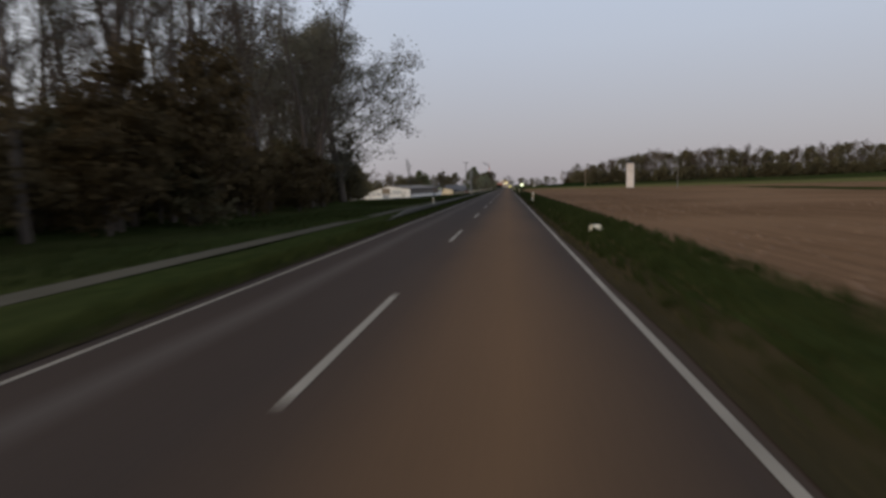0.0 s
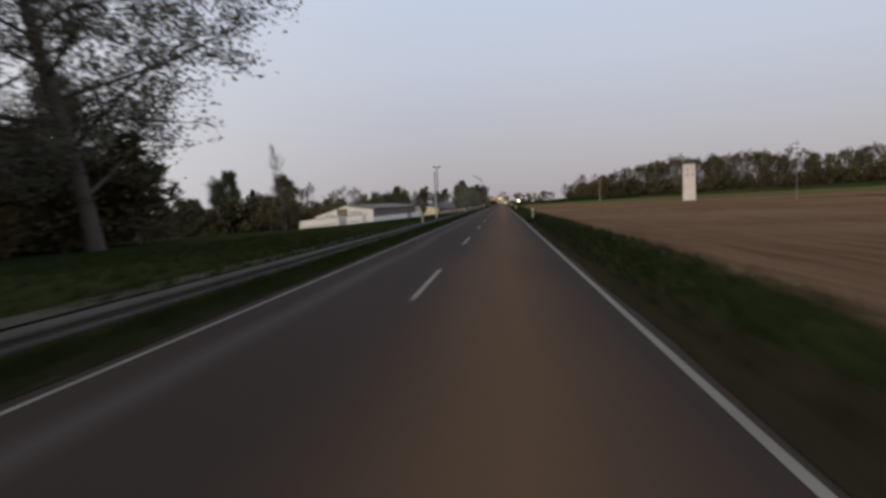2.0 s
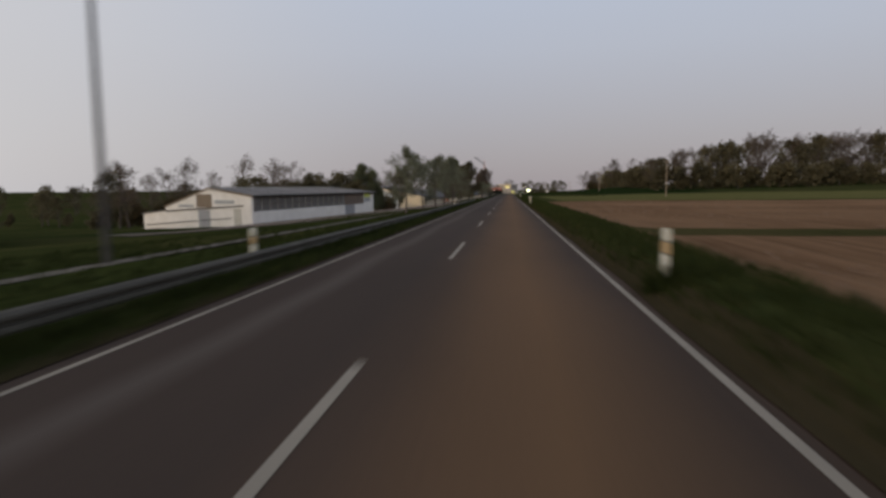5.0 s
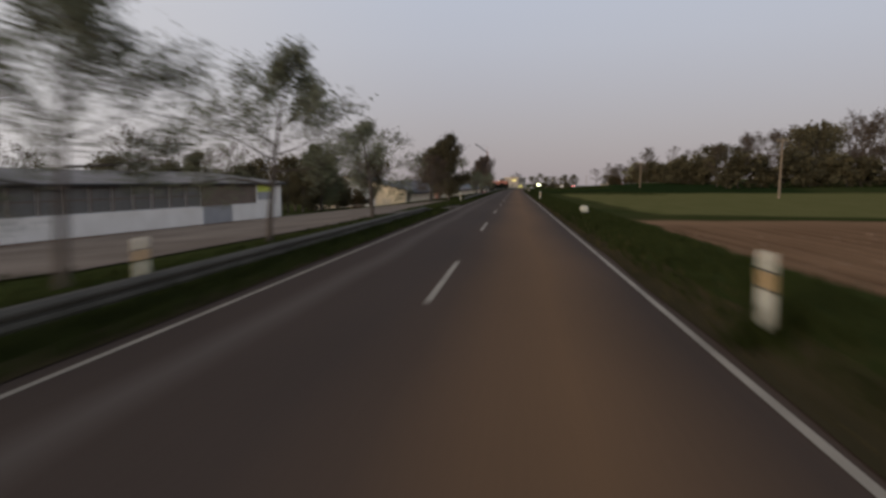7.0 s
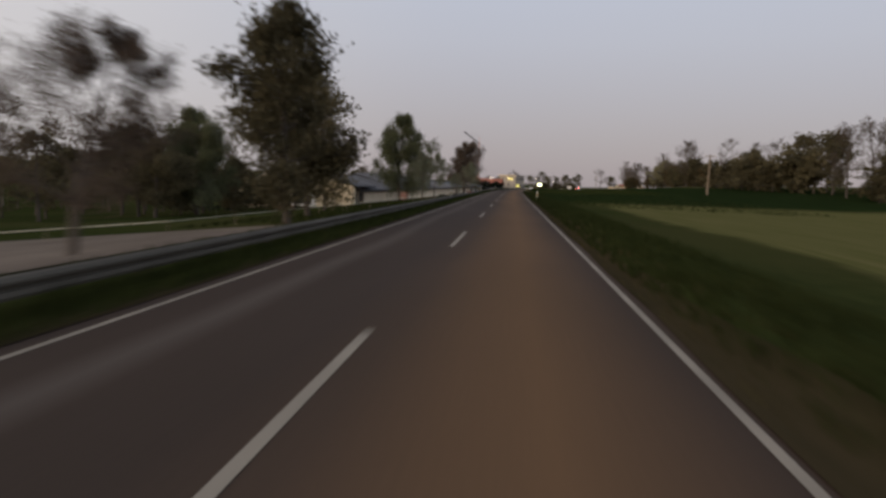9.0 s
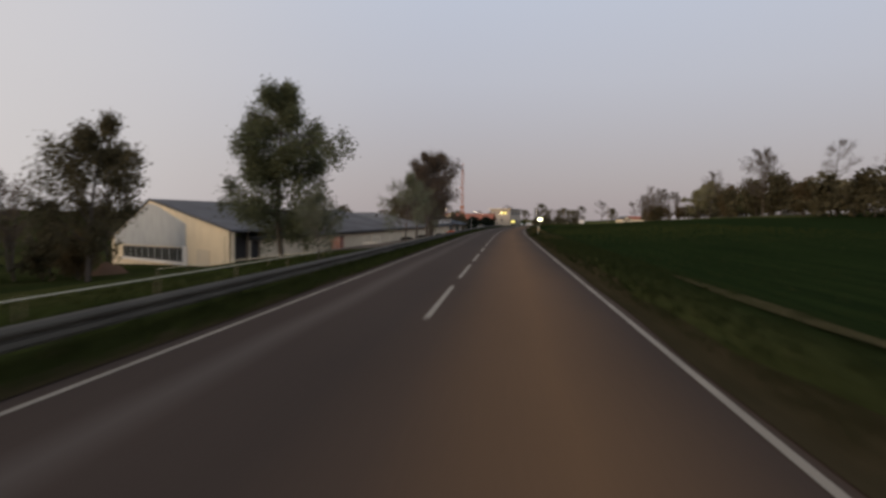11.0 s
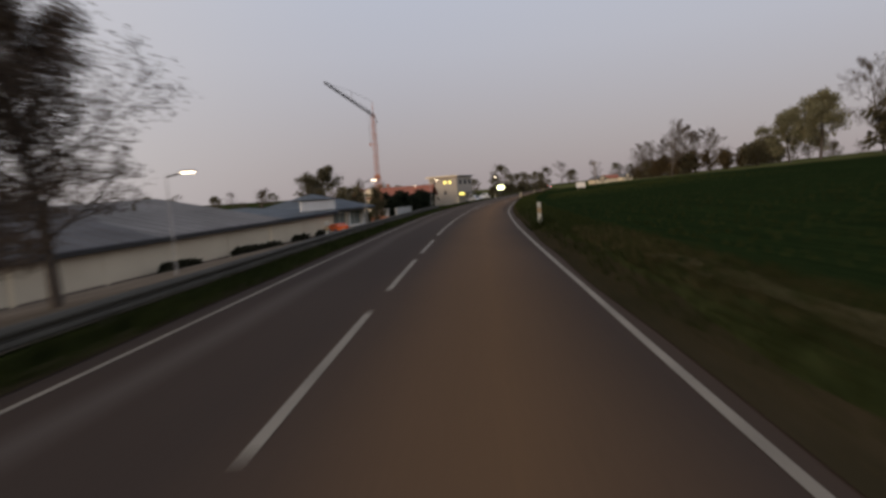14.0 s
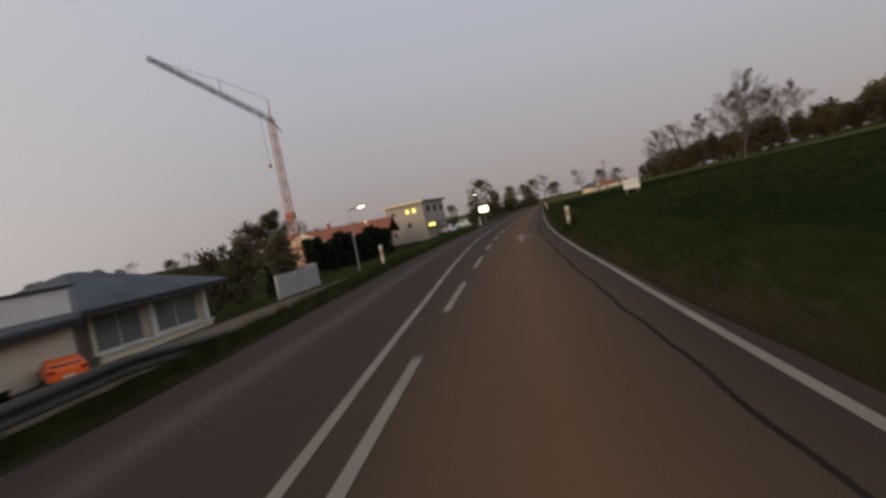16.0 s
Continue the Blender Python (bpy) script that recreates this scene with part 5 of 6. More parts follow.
def long_barn():
    a, b = (-33.0, 208.5), (-26.8, 253.6)
    # tilted slightly so eaves, sill and base fit the camera's view
    root = thing("barn", frame_of(a, b) @ Matrix.Rotation(radians(-0.42), 4, "Y"), "long low white barn with dark window band and grey roof", "barn")
    n = 45.5
    sill, lintel = -1.03, 0.98
    wins = [(0.6 + 2.17 * k, 0.6 + 2.17 * k + 2.05, sill, lintel) for k in range(14)]
    d0, d1 = 31.1, 35.9
    doors = [(d0, d1, -2.9, sill - 0.03)]
    part("wall", wall_with_openings(n, 0, 0.3, lambda x: -3.9, lambda x: 1.16, wins + doors), M["white_wall"], root, "white rendered front wall")
    part("plinth", box(0.02, n - 0.02, -0.025, 0.0, -3.9, -2.86), M["plinth"], root, "brown stained plinth")
    for x0, x1, z0, z1 in wins:
        window(root, x0, x1, z0, z1, 0.10, M["glass_grey"], M["steel_frame"], 2)
        part("crossbar", box(x0 + 0.04, x1 - 0.04, 0.05, 0.10, -0.08, 0.02), M["plinth"], root)
    for k in range(15):
        part("pier", box(0.54 + 2.17 * k - 0.08, 0.54 + 2.17 * k + 0.07, -0.02, 0.0, sill - 0.02, 1.14), M["plinth"], root)
    d = part("door", box(d0, d1, 0.10, 0.16, -2.9, sill - 0.03), M["grey_door"], root, "grey sheet-metal sliding door")
    for k in range(1, 10):
        part("rib", box(d0 + k * 0.48, d0 + 0.04 + k * 0.48, 0.07, 0.10, -2.85, sill - 0.08), M["grey_door"], d)
    part("blind_panel", box(d0 - 0.1, 40.3, -0.03, 0.0, sill, 1.06), M["plinth"], root, "brown boarded panel")
    part("sign", box(40.6, 43.8, -0.07, -0.01, 0.18, 1.04, 0.01), M["yellow_sign"], root, "plain yellow-green sign board")
    part("lower_sign", box(40.6, 43.8, -0.06, -0.01, -0.70, 0.15, 0.01), M["grey_door"], root, "plain grey sign board")
    part("end_pier", box(44.5, 45.6, -0.10, 0.35, -3.9, 1.17, 0.02), M["white_wall"], root)
    # gable end, set askew to the long front
    skew = Matrix.Rotation(radians(65), 4, "Z")

    def gable(name, bm, material, label=""):
        ob = part(name, bm, material, root, label)
        ob.matrix_local = skew
        return ob

    gable("gable_wall", prism([(0.05, -4.3), (0.05, 1.08), (10.8, 2.24), (23.8, -0.62), (23.8, -1.15), (31.5, -1.85), (31.5, -5.6)], -0.3, 0.0), M["white_wall"], "white gable wall with a low wing")
    gable("gable_door", box(10.0, 14.2, 0.0, 0.07, -0.55, 1.35), M["timber"], "brown loft door")
    gable("gable_door", box(10.6, 13.8, 0.0, 0.07, -3.6, -0.95), M["grey_door"], "grey sheet door")
    gable("gable_door", box(2.6, 4.3, 0.0, 0.07, -3.1, -0.65), M["pale_timber"], "pale stable door")
    gable("hay_hatch", box(4.2, 9.2, 0.0, 0.05, -0.02, 0.5), M["grey_wall"], "pale grey hatch")
    gable("hay_hatch", box(15.2, 19.6, 0.0, 0.05, -0.60, -0.2), M["grey_wall"], "pale grey hatch")
    gable("lintel_beam", prism([(2.0, -0.16), (23.6, -1.20), (23.6, -1.38), (2.0, -0.32)], 0.0, 0.12), M["fascia"], "dark timber beam")
    gable("wing_fascia", prism([(23.6, -1.02), (31.7, -1.72), (31.7, -1.92), (23.6, -1.20)], 0.0, 0.10), M["timber"])
    gable("rail", prism([(5.0, -1.95), (13.0, -2.45), (13.0, -2.56), (5.0, -2.05)], 0.0, 0.08), M["fascia"], "dark timber rail")
    gable("rail", prism([(14.2, -2.5), (30.8, -3.65), (30.8, -3.78), (14.2, -2.62)], 0.0, 0.08), M["fascia"], "dark timber rail")
    gable("barge_board", prism([(-0.3, 1.16), (10.8, 2.33), (24.1, -0.52), (24.1, -0.70), (10.8, 2.13), (-0.3, 0.98)], 0.0, 0.16), M["timber"], "weathered barge board")
    ridge, eave, wing = 9.79, 21.57, 28.55  # depths behind the front
    part("back_wall", box(13.6, n, wing, wing + 0.3, -6.0, -1.95), M["white_wall"], root)
    part("inner_wall", box(10.4, n - 0.3, eave - 0.25, eave, -5.0, -0.72), M["white_wall"], root)
    end = part("end_wall", prism([(0.2, -4.4), (0.2, 1.04), (ridge, 2.14), (eave, -0.75), (wing, -1.95), (wing, -6.0)], 0.0, 0.25), M["white_wall"], root)
    end.matrix_local = Matrix.Translation((n - 0.02, 0.1, 0)) @ Matrix.Rotation(radians(90), 4, "Z")
    part("roof", slab([(-0.35, -0.55, 1.22), (n + 0.4, -0.55, 1.22), (n + 0.4, ridge, 2.36), (4.45, ridge, 2.36)], 0.10), M["roof_grey"], root, "grey corrugated roof slope")
    part("roof", slab([(4.45, ridge, 2.365), (n + 0.4, ridge, 2.365), (n + 0.4, eave + 0.3, -0.56), (10.1, eave + 0.3, -0.56)], 0.10), M["roof_grey"], root, "grey corrugated roof slope")
    part("wing_roof", slab([(9.9, eave + 0.2, -1.06), (n + 0.2, eave + 0.2, -1.06), (n + 0.2, wing + 0.5, -1.80), (13.3, wing + 0.5, -1.80)], 0.10), M["roof_grey"], root, "low grey wing roof")
    part("gutter", rod((-0.35, -0.62, 1.12), (n + 0.4, -0.62, 1.12), 0.07), M["fascia"], root, "dark gutter")
    part("eaves_board", box(-0.33, n + 0.38, -0.54, -0.50, 0.96, 1.14), M["fascia"], root, "dark eaves board")
    for k in range(38):
        x = k * 1.2
        e = min(ridge - 0.06, 2.14 * (x + 0.2))
        top = 1.25 + (e + 0.53) * 0.1103
        part("roof_rib", slab([(x, -0.53, 1.25), (x + 0.06, -0.53, 1.25), (x + 0.06, e, top), (x, e, top)], 0.03), M["roof_grey"], root)


long_barn()


def gable_house():
    """The wide cream hall whose shallow gable looks over the meadow."""
    root = thing("gabled_hall", Matrix.Translation((-31.2, 360.3, 0)), "wide cream-rendered hall with grey gable cladding and slate-grey roof", "hall")
    turn = Matrix.Rotation(radians(-43.7), 4, "Z")

    def front(name, bm, material, label=""):
        ob = part(name, bm, material, root, label)
        ob.matrix_local = turn
        return ob

    front("gable_wall", prism([(0, -6.5), (0, -0.15), (-35.0, 4.0), (-63.0, -2.7), (-63.0, -9.5), (-35, -9.0)], 0.0, 0.35), M["cream_wall"], "cream gable wall")
    front("gable_cladding", prism([(-17.0, 0.3), (-31.0, 3.0), (-36.0, 3.4), (-60.0, -2.4), (-60.0, -4.2), (-17.0, -3.0)], -0.09, -0.002), M["grey_wall"], "pale grey sheet cladding")
    for k in range(13):
        x = -18.5 - 3.2 * k
        front("cladding_seam", box(x - 0.04, x + 0.04, -0.13, -0.092, -3.2, min(0.45 + 0.18 * (-x - 17), 3.2) if x > -36 else 3.3 - 0.24 * (-x - 36)), M["grey_wall"])
    front("window_recess", prism([(-18.5, -3.15), (-54.0, -4.2), (-54.0, -6.3), (-18.5, -5.2)], -0.03, -0.002), M["fascia"], "dark window strip")
    for k in range(9):
        x = -19.0 - 3.9 * k
        z = -3.2 - 0.0296 * (-x - 18.5)
        w = front("window", prism([(x, z - 0.15), (x - 3.4, z - 0.25), (x - 3.4, z - 1.9), (x, z - 1.8)], -0.07, -0.032), M["glass"])
        part("bar", prism([(x - 1.6, z - 0.15), (x - 1.8, z - 0.15), (x - 1.8, z - 1.85), (x - 1.6, z - 1.85)], -0.09, -0.072), M["grey_wall"], w)
    front("sill", prism([(-18.3, -5.2), (-54.2, -6.3), (-54.2, -6.7), (-18.3, -5.6)], -0.25, -0.002), M["white_wall"], "white sill")
    front("pier", box(-18.2, -16.4, -0.15, 0.0, -6.5, -2.9), M["white_wall"], "white pier")
    front("panel_door", box(-12.5, -7.5, -0.06, 0.0, -6.2, -3.0), M["beige_wall"])
    front("downpipe", rod((-0.35, -0.08, -6.0), (-0.35, -0.08, -0.3), 0.07), M["zinc"])
    o = Vector((-31.2, 360.3, 0))
    for name, quad in (
        ("roof", [(-30.97, 359.75, -0.15), (-29.0, 371.0, -0.15), (-51.0, 405.0, 4.12), (-56.7, 384.3, 4.12)]),
        ("roof", [(-56.7, 384.3, 4.13), (-51.0, 405.0, 4.13), (-72.0, 424.0, -2.6), (-77.2, 403.8, -2.6)]),
    ):
        part(name, slab([Vector(q) - o for q in quad], 0.28), M["roof_dark"], root, "slate-grey roof slope")
    part("verge_board", prism([(0.3, -0.15), (0.3, -0.40), (-35.0, 3.85), (-63.6, -3.0), (-63.6, -2.7), (-35.0, 4.2)], -0.20, -0.10), M["fascia"], root, "dark verge board").matrix_local = turn
    # dark panel put in for the shade inside the open carport
    part("dark_gate", box(-1.6, -1.3, 1.5, 9.5, -6.0, -1.0), M["fascia"], root, "dark panel painted for the carport's inner shade")
    for y in (0.6, 4.4, 8.0):
        part("carport_post", box(-0.15, 0.05, y, y + 0.2, -6.0, -0.4), M["timber"], root)


gable_house()


def earth_heap(x, y, r, tall):
    """A heap of dug earth with a lumpy crown."""
    bm = bmesh.new()
    bmesh.ops.create_grid(bm, x_segments=18, y_segments=18, size=r)
    for v in bm.verts:
        d = v.co.length / r
        lump = noise.noise((v.co.x * 0.9, v.co.y * 0.9, 2.0)) * 0.35 + noise.noise((v.co.x * 2.6, v.co.y * 2.6, 5.0)) * 0.12
        v.co.z = tall * max(0.0, 1 - d * d) ** 1.3 * (1 + lump) - 0.15 * d
    ob = new("earth_heap", bpy.data.meshes.new("earth_heap"))
    bm.to_mesh(ob.data)
    bm.free()
    ob.data.materials.append(earth)
    ob.matrix_world = Matrix.Translation((x, y, ground_at(x, y) - 0.1))
    tagged(ob, "heap of brown dug earth beside the hall", "earth heap")


earth_heap(-44.8, 357.5, 2.4, 1.4)


def low_hall():
    """The long low building along the road, with its sheet roof."""
    root = thing("hall", frame_of((-32.0, 367.0), (-10.0, 446.0)), "long low beige hall with dark eaves and wide grey roof", "hall")
    n = 72.5
    eave = lambda x: -1.42 + 0.0200 * x
    part("wall", wall_with_openings(n, 0, 0.3, lambda x: -5.4, lambda x: eave(x) - 0.02, [(0.3, 1.9, -4.9, -1.75), (19.4, 20.9, -4.6, -1.5)]), M["beige_wall"], root, "beige rendered wall with stains")
    part("door", box(0.3, 1.9, 0.12, 0.18, -4.9, -1.75), M["fascia"], root, "dark door")
    part("door", box(19.4, 20.9, 0.12, 0.18, -4.6, -1.5), M["timber"], root, "brown plank door")
    for k, x in enumerate((6.4, 12.0, 26.5, 33.0, 39.5, 46.0, 52.5, 59.0, 65.5)):
        part("pilaster", box(x, x + 0.35, -0.05, 0.0, -5.4, eave(x) - 0.05), M["cream_wall"] if k % 2 else M["beige_wall"], root)
    part("plinth", wall_with_openings(n, -0.04, 0, lambda x: -5.4, lambda x: -4.1 + 0.026 * x, []), M["plinth"], root, "brown plinth strip")
    bm = slab([(-0.6, -0.75, eave(-0.6) + 0.10), (n, -0.75, eave(n) + 0.10), (n, -0.45, eave(n) + 0.12), (-0.6, -0.45, eave(0) + 0.12)], 0.34)
    part("fascia", bm, M["fascia"], root, "dark timber fascia")
    part("soffit", slab([(-0.6, -0.6, eave(-0.6) - 0.02), (n, -0.6, eave(n) - 0.02), (n, 0.25, eave(n) - 0.02), (-0.6, 0.25, eave(0) - 0.02)], 0.05), M["fascia"], root)
    cuts = (-0.6, 20.5, 44.0, 60.5)
    tops = ((13, 3.2), (13.5, 3.7), (14, 3.0))
    for (a, b), (back, rise) in zip(zip(cuts, cuts[1:]), tops):
        near = back if a > 0 else 8.0  # the first bay ends against the gabled hall
        part("roof", slab([(a, -0.8, eave(a) + 0.16), (b, -0.8, eave(b) + 0.16), (b, back, eave(b) + rise), (a, near, eave(a) + 0.16 + (rise - 0.16) * (near + 0.8) / (back + 0.8))], 0.12), M["roof_grey"] if a > 40 else M["roof_dark"], root, "grey sheet roof")
        if a > 0:
            part("roof", slab([(a, back, eave(a) + rise + 0.01), (b, back, eave(b) + rise + 0.01), (b, back + 12, eave(b) - 0.5), (a, back + 12, eave(a) - 0.5)], 0.12), M["roof_dark"], root, "grey sheet roof")
        for k in range(int((b - a) / 1.5)):
            x = a + 0.7 + 1.5 * k
            end = near + (back - near) * (x - a) / (b - a)
            top = eave(x) + 0.20 + (rise - 0.16) * (end + 0.78) / (back + 0.78)
            part("roof_seam", slab([(x, -0.78, eave(x) + 0.20), (x + 0.05, -0.78, eave(x) + 0.20), (x + 0.05, end, top), (x, end, top)], 0.04), M["roof_dark"], root)
    part("roof", slab([(60.5, -0.8, eave(60.5) + 0.16), (n, -0.8, eave(n) + 0.16), (n, 12, eave(n) + 1.15), (60.5, 12, eave(60.5) + 1.15)], 0.12), M["roof_blue"], root, "blue sheet roof")
    part("end_wall", box(-0.0, 0.3, 0.3, 8.3, -5.4, -1.6), M["beige_wall"], root)
    e = eave(60.5)
    gable_end = part("roof_end", prism([(0.0, e - 0.4), (0.0, e + 0.02), (14.0, e + 2.84), (26.0, e - 0.7), (26.0, e - 1.2)], 0.0, 0.12), M["roof_blue"], root, "blue sheet-clad roof end")
    gable_end.matrix_local = Matrix.Translation((60.44, 0, 0)) @ Matrix.Rotation(radians(90), 4, "Z")
    for x in (30.0, 52.0):
        part("roof_vent", rod((x, 9, 1.0), (x, 9, 2.3), 0.16), M["zinc"], root, "steel roof vent")
    part("sign_panel", box(64.4, 72.2, -0.55, -0.42, 0.40, 1.50, 0.02), M["white_wall"], root, "long blank white sign panel")
    part("panel_cap", box(64.1, 72.5, -0.70, 0.3, 1.50, 1.62), M["fascia"], root)


low_hall()


def showroom():
    m = frame_of((-32.0, 367.0), (-10.0, 446.0)) @ Matrix.Translation((72.6, 0, 0))
    root = thing("showroom", m, "small showroom with large windows, pale pillars and blue hipped roof", "shop")
    n = 10.2
    holes = [(1.9, 5.1, -1.95, -0.12), (5.9, 9.6, -1.9, -0.08)]
    part("wall", wall_with_openings(n, 0.9, 1.15, lambda x: -4.0, lambda x: 0.05, holes), M["cream_wall"], root)
    for x0, x1, z0, z1 in holes:
        window(root, x0, x1, z0, z1, 0.98, M["shop_glass"], M["white_wall"], 2, True)
    for x in (5.35, 9.75):
        part("pillar", box(x, x + 0.36, 0.55, 0.95, -4.0, 0.05, 0.02), M["white_wall"], root, "pale pillar")
    part("sill_wall", box(1.6, n, 0.5, 0.9, -4.0, -2.05), M["cream_wall"], root)
    part("sill_ledge", box(1.5, n + 0.1, 0.38, 0.92, -2.05, -1.97, 0.01), M["white_wall"], root, "white ledge under the windows")
    # flat brown panel stands for the shade of a recessed entrance
    part("recess_panel", box(0.2, 1.6, 0.86, 0.90, -4.0, 0.0), M["plinth"], root, "dark panel for the shade of the entrance recess")
    part("end_wall", box(n - 0.25, n, 1.15, 12, -4.0, 0.05), M["cream_wall"], root)
    part("recess_wall", box(-0.05, 0.2, 0.0, 0.9, -4.0, 0.0), M["plinth"], root)
    part("fascia", box(-0.2, n + 0.5, -0.85, -0.70, 0.02, 0.30), M["fascia"], root)
    part("soffit", box(-0.2, n + 0.5, -0.70, 0.95, 0.02, 0.08), M["fascia"], root)
    for quad in (
        [(-0.2, -0.85, 0.32), (n + 0.5, -0.85, 0.32), (6.6, 6.0, 2.35), (5.6, 6.0, 2.35)],
        [(n + 0.5, -0.85, 0.32), (n + 0.5, 12.5, 0.32), (6.6, 6.0, 2.352)],
        [(n + 0.5, 12.5, 0.32), (-0.2, 12.5, 0.32), (5.6, 6.0, 2.352), (6.6, 6.0, 2.352)],
        [(-0.2, 12.5, 0.32), (-0.2, -0.85, 0.32), (5.6, 6.0, 2.352)],
    ):
        part("roof", slab(quad, 0.10), M["roof_blue"], root, "blue sheet roof slope")


showroom()


# ---- transformer tower, poles, lamps ----
def transformer_tower():
    root = thing("transformer_tower", Matrix.Translation((33.5, 158.4, ground_at(33.5, 158.4))) @ Matrix.Rotation(radians(-10), 4, "Z") @ Matrix.Diagonal((1.26, 1.26, 1.03, 1)), "slim cream rendered transformer tower with small dark roof", "tower")
    render_coat = mat("weathered_cream_render", (0.66, 0.57, 0.49), (0.47, 0.395, 0.33), 0.95, 0.8, 9, 0.2)
    bm = bmesh.new()
    bmesh.ops.create_cone(bm, cap_ends=True, segments=4, radius1=1.09, radius2=0.99, depth=6.7, matrix=Matrix.Translation((0, 0, 3.05)) @ Matrix.Rotation(radians(45), 4, "Z"))
    bmesh.ops.bevel(bm, geom=list(bm.edges), offset=0.025, segments=1, affect="EDGES")
    part("shaft", bm, render_coat, root, "cream rendered shaft, stained by weather")
    part("cornice", box(-0.80, 0.80, -0.80, 0.80, 6.22, 6.36, 0.02), render_coat, root)
    bm = bmesh.new()
    bmesh.ops.create_cone(bm, cap_ends=True, segments=4, radius1=1.34, radius2=0.12, depth=0.42, matrix=Matrix.Translation((0, 0, 6.66)) @ Matrix.Rotation(radians(45), 4, "Z"))
    part("roof", bm, M["fascia"], root, "low dark hipped roof")
    part("eave_board", box(-1.0, 1.0, -1.0, 1.0, 6.362, 6.448, 0.01), M["fascia"], root)
    for z in (5.25, 4.45):
        for x in (-0.3, 0.3):
            arm = part("bracket", rod((x, -0.68, z), (x, -1.0, z), 0.03), M["crane_grey"], root)
            part("insulator", rod((x, -0.98, z - 0.04), (x, -0.98, z + 0.22), 0.07, 0.045), M["plinth"], arm, "brown insulator")
    for y in (-0.25, 0.3):
        arm = part("bracket", rod((-0.68, y, 5.25), (-0.95, y, 5.25), 0.03), M["crane_grey"], root)
        part("insulator", rod((-0.93, y, 5.21), (-0.93, y, 5.45), 0.07, 0.045), M["plinth"], arm, "brown insulator")
    part("plinth", box(-0.80, 0.80, -0.80, 0.80, -0.3, 0.22, 0.02), M["plinth"], root, "dark stained foot")


transformer_tower()


def wooden_pole(x, y, tall, cross=True, label="weathered wooden utility pole", tilt=0.0, wood="timber", thick=1.0):
    root = thing("utility_pole", Matrix.Translation((x, y, ground_at(x, y) - 0.2)) @ Matrix.Rotation(tilt, 4, "Y"), label, "pole", "utility poles")
    part("shaft", rod((0, 0, -0.3), (0, 0, tall), 0.15 * thick, 0.10 * thick, 10), M[wood], root)
    if cross:
        part("crossarm", box(-0.75, 0.75, -0.06, 0.06, tall - 0.35, tall - 0.23, 0.01), M["timber"], root)
        for k in (-0.65, 0.0, 0.65):
            part("insulator", rod((k, 0, tall - 0.23), (k, 0, tall - 0.02), 0.05, 0.035), M["white_plastic"], root, "white insulator")
    return root


wooden_pole(36.0, 269.6, 8.1)
wooden_pole(31.0, 335.0, 6.3, True)
# grey and slim to fit the pole's motion-blurred look from the camera
wooden_pole(-5.6, 114.4, 5.25, False, "slim pale grey pole behind the guard rail", wood="concrete", thick=0.7)
wooden_pole(41.2, 535.0, 6.5)
wooden_pole(29.0, 590.0, 7.0)
lattice = thing("lattice_mast", Matrix.Translation((37.5, 129.0, ground_at(37.5, 129))), "thin grey lattice pole with crossarms", "pole")
part("shaft", rod((0, 0, -0.2), (0, 0, 7.4), 0.06, 0.035), M["crane_grey"], lattice)
for z in (6.9, 6.3):
    part("crossarm", box(-0.5, 0.5, -0.03, 0.03, z, z + 0.06), M["crane_grey"], lattice)


def street_lamp(m, tall, lit=True, label="tall street lamp"):
    root = thing("street_lamp", m, label, "street lamp", "street lamps")
    part("pole", rod((0, 0, -0.6), (0, 0, tall), 0.036, 0.022, 8), M["grey_door"], root)
    part("arm", rod((0, 0, tall - 0.05), (0.9, 0, tall + 0.12), 0.035), M["zinc"], root)
    head = part("head", box(0.65, 1.20, -0.10, 0.10, tall + 0.10, tall + 0.18, 0.03), M["crane_grey"], root)
    part("lens", box(0.69, 1.16, -0.08, 0.08, tall + 0.06, tall + 0.098), M["lamp_white"] if lit else M["white_plastic"], head, "lit white lens" if lit else "")
    return root


# the lamp mast by the barn with two heads
mast = thing("lamp_mast", Matrix.Translation((-8.6, 145.0, ground_at(-8.6, 145))), "dark lamp mast with two floodlight heads, unlit", "lamp mast")
part("pole", rod((0, 0, -0.3), (0, 0, 7.6), 0.09, 0.06), M["fascia"], mast)
part("crossbar", box(-0.45, 0.45, -0.04, 0.04, 7.5, 7.6), M["fascia"], mast)
for x in (-0.42, 0.42):
    part("floodlight", box(x - 0.17, x + 0.17, -0.18, 0.12, 7.5, 7.78, 0.03), M["crane_grey"], mast)

for x, y, z, turn in ((-8.9, 391.0, 2.95, 0), (-5.4, 421.8, 3.0, 0), (-0.5, 452.0, 3.25, 0), (-8.0, 520.0, 3.6, 0), (11.0, 500.0, 4.0, math.pi), (22.0, 590, 4.2, math.pi), (28, 650, 4.4, 0)):
    s = y
    p = Vector((x - 0.95 * math.cos(turn), y, ground_at(x, y)))
    tall = z - p.z - 0.08
    m = Matrix.Translation(p) @ Matrix.Rotation(turn, 4, "Z")
    street_lamp(m, tall, True, "street lamp with a lit white head on a thin steel pole")


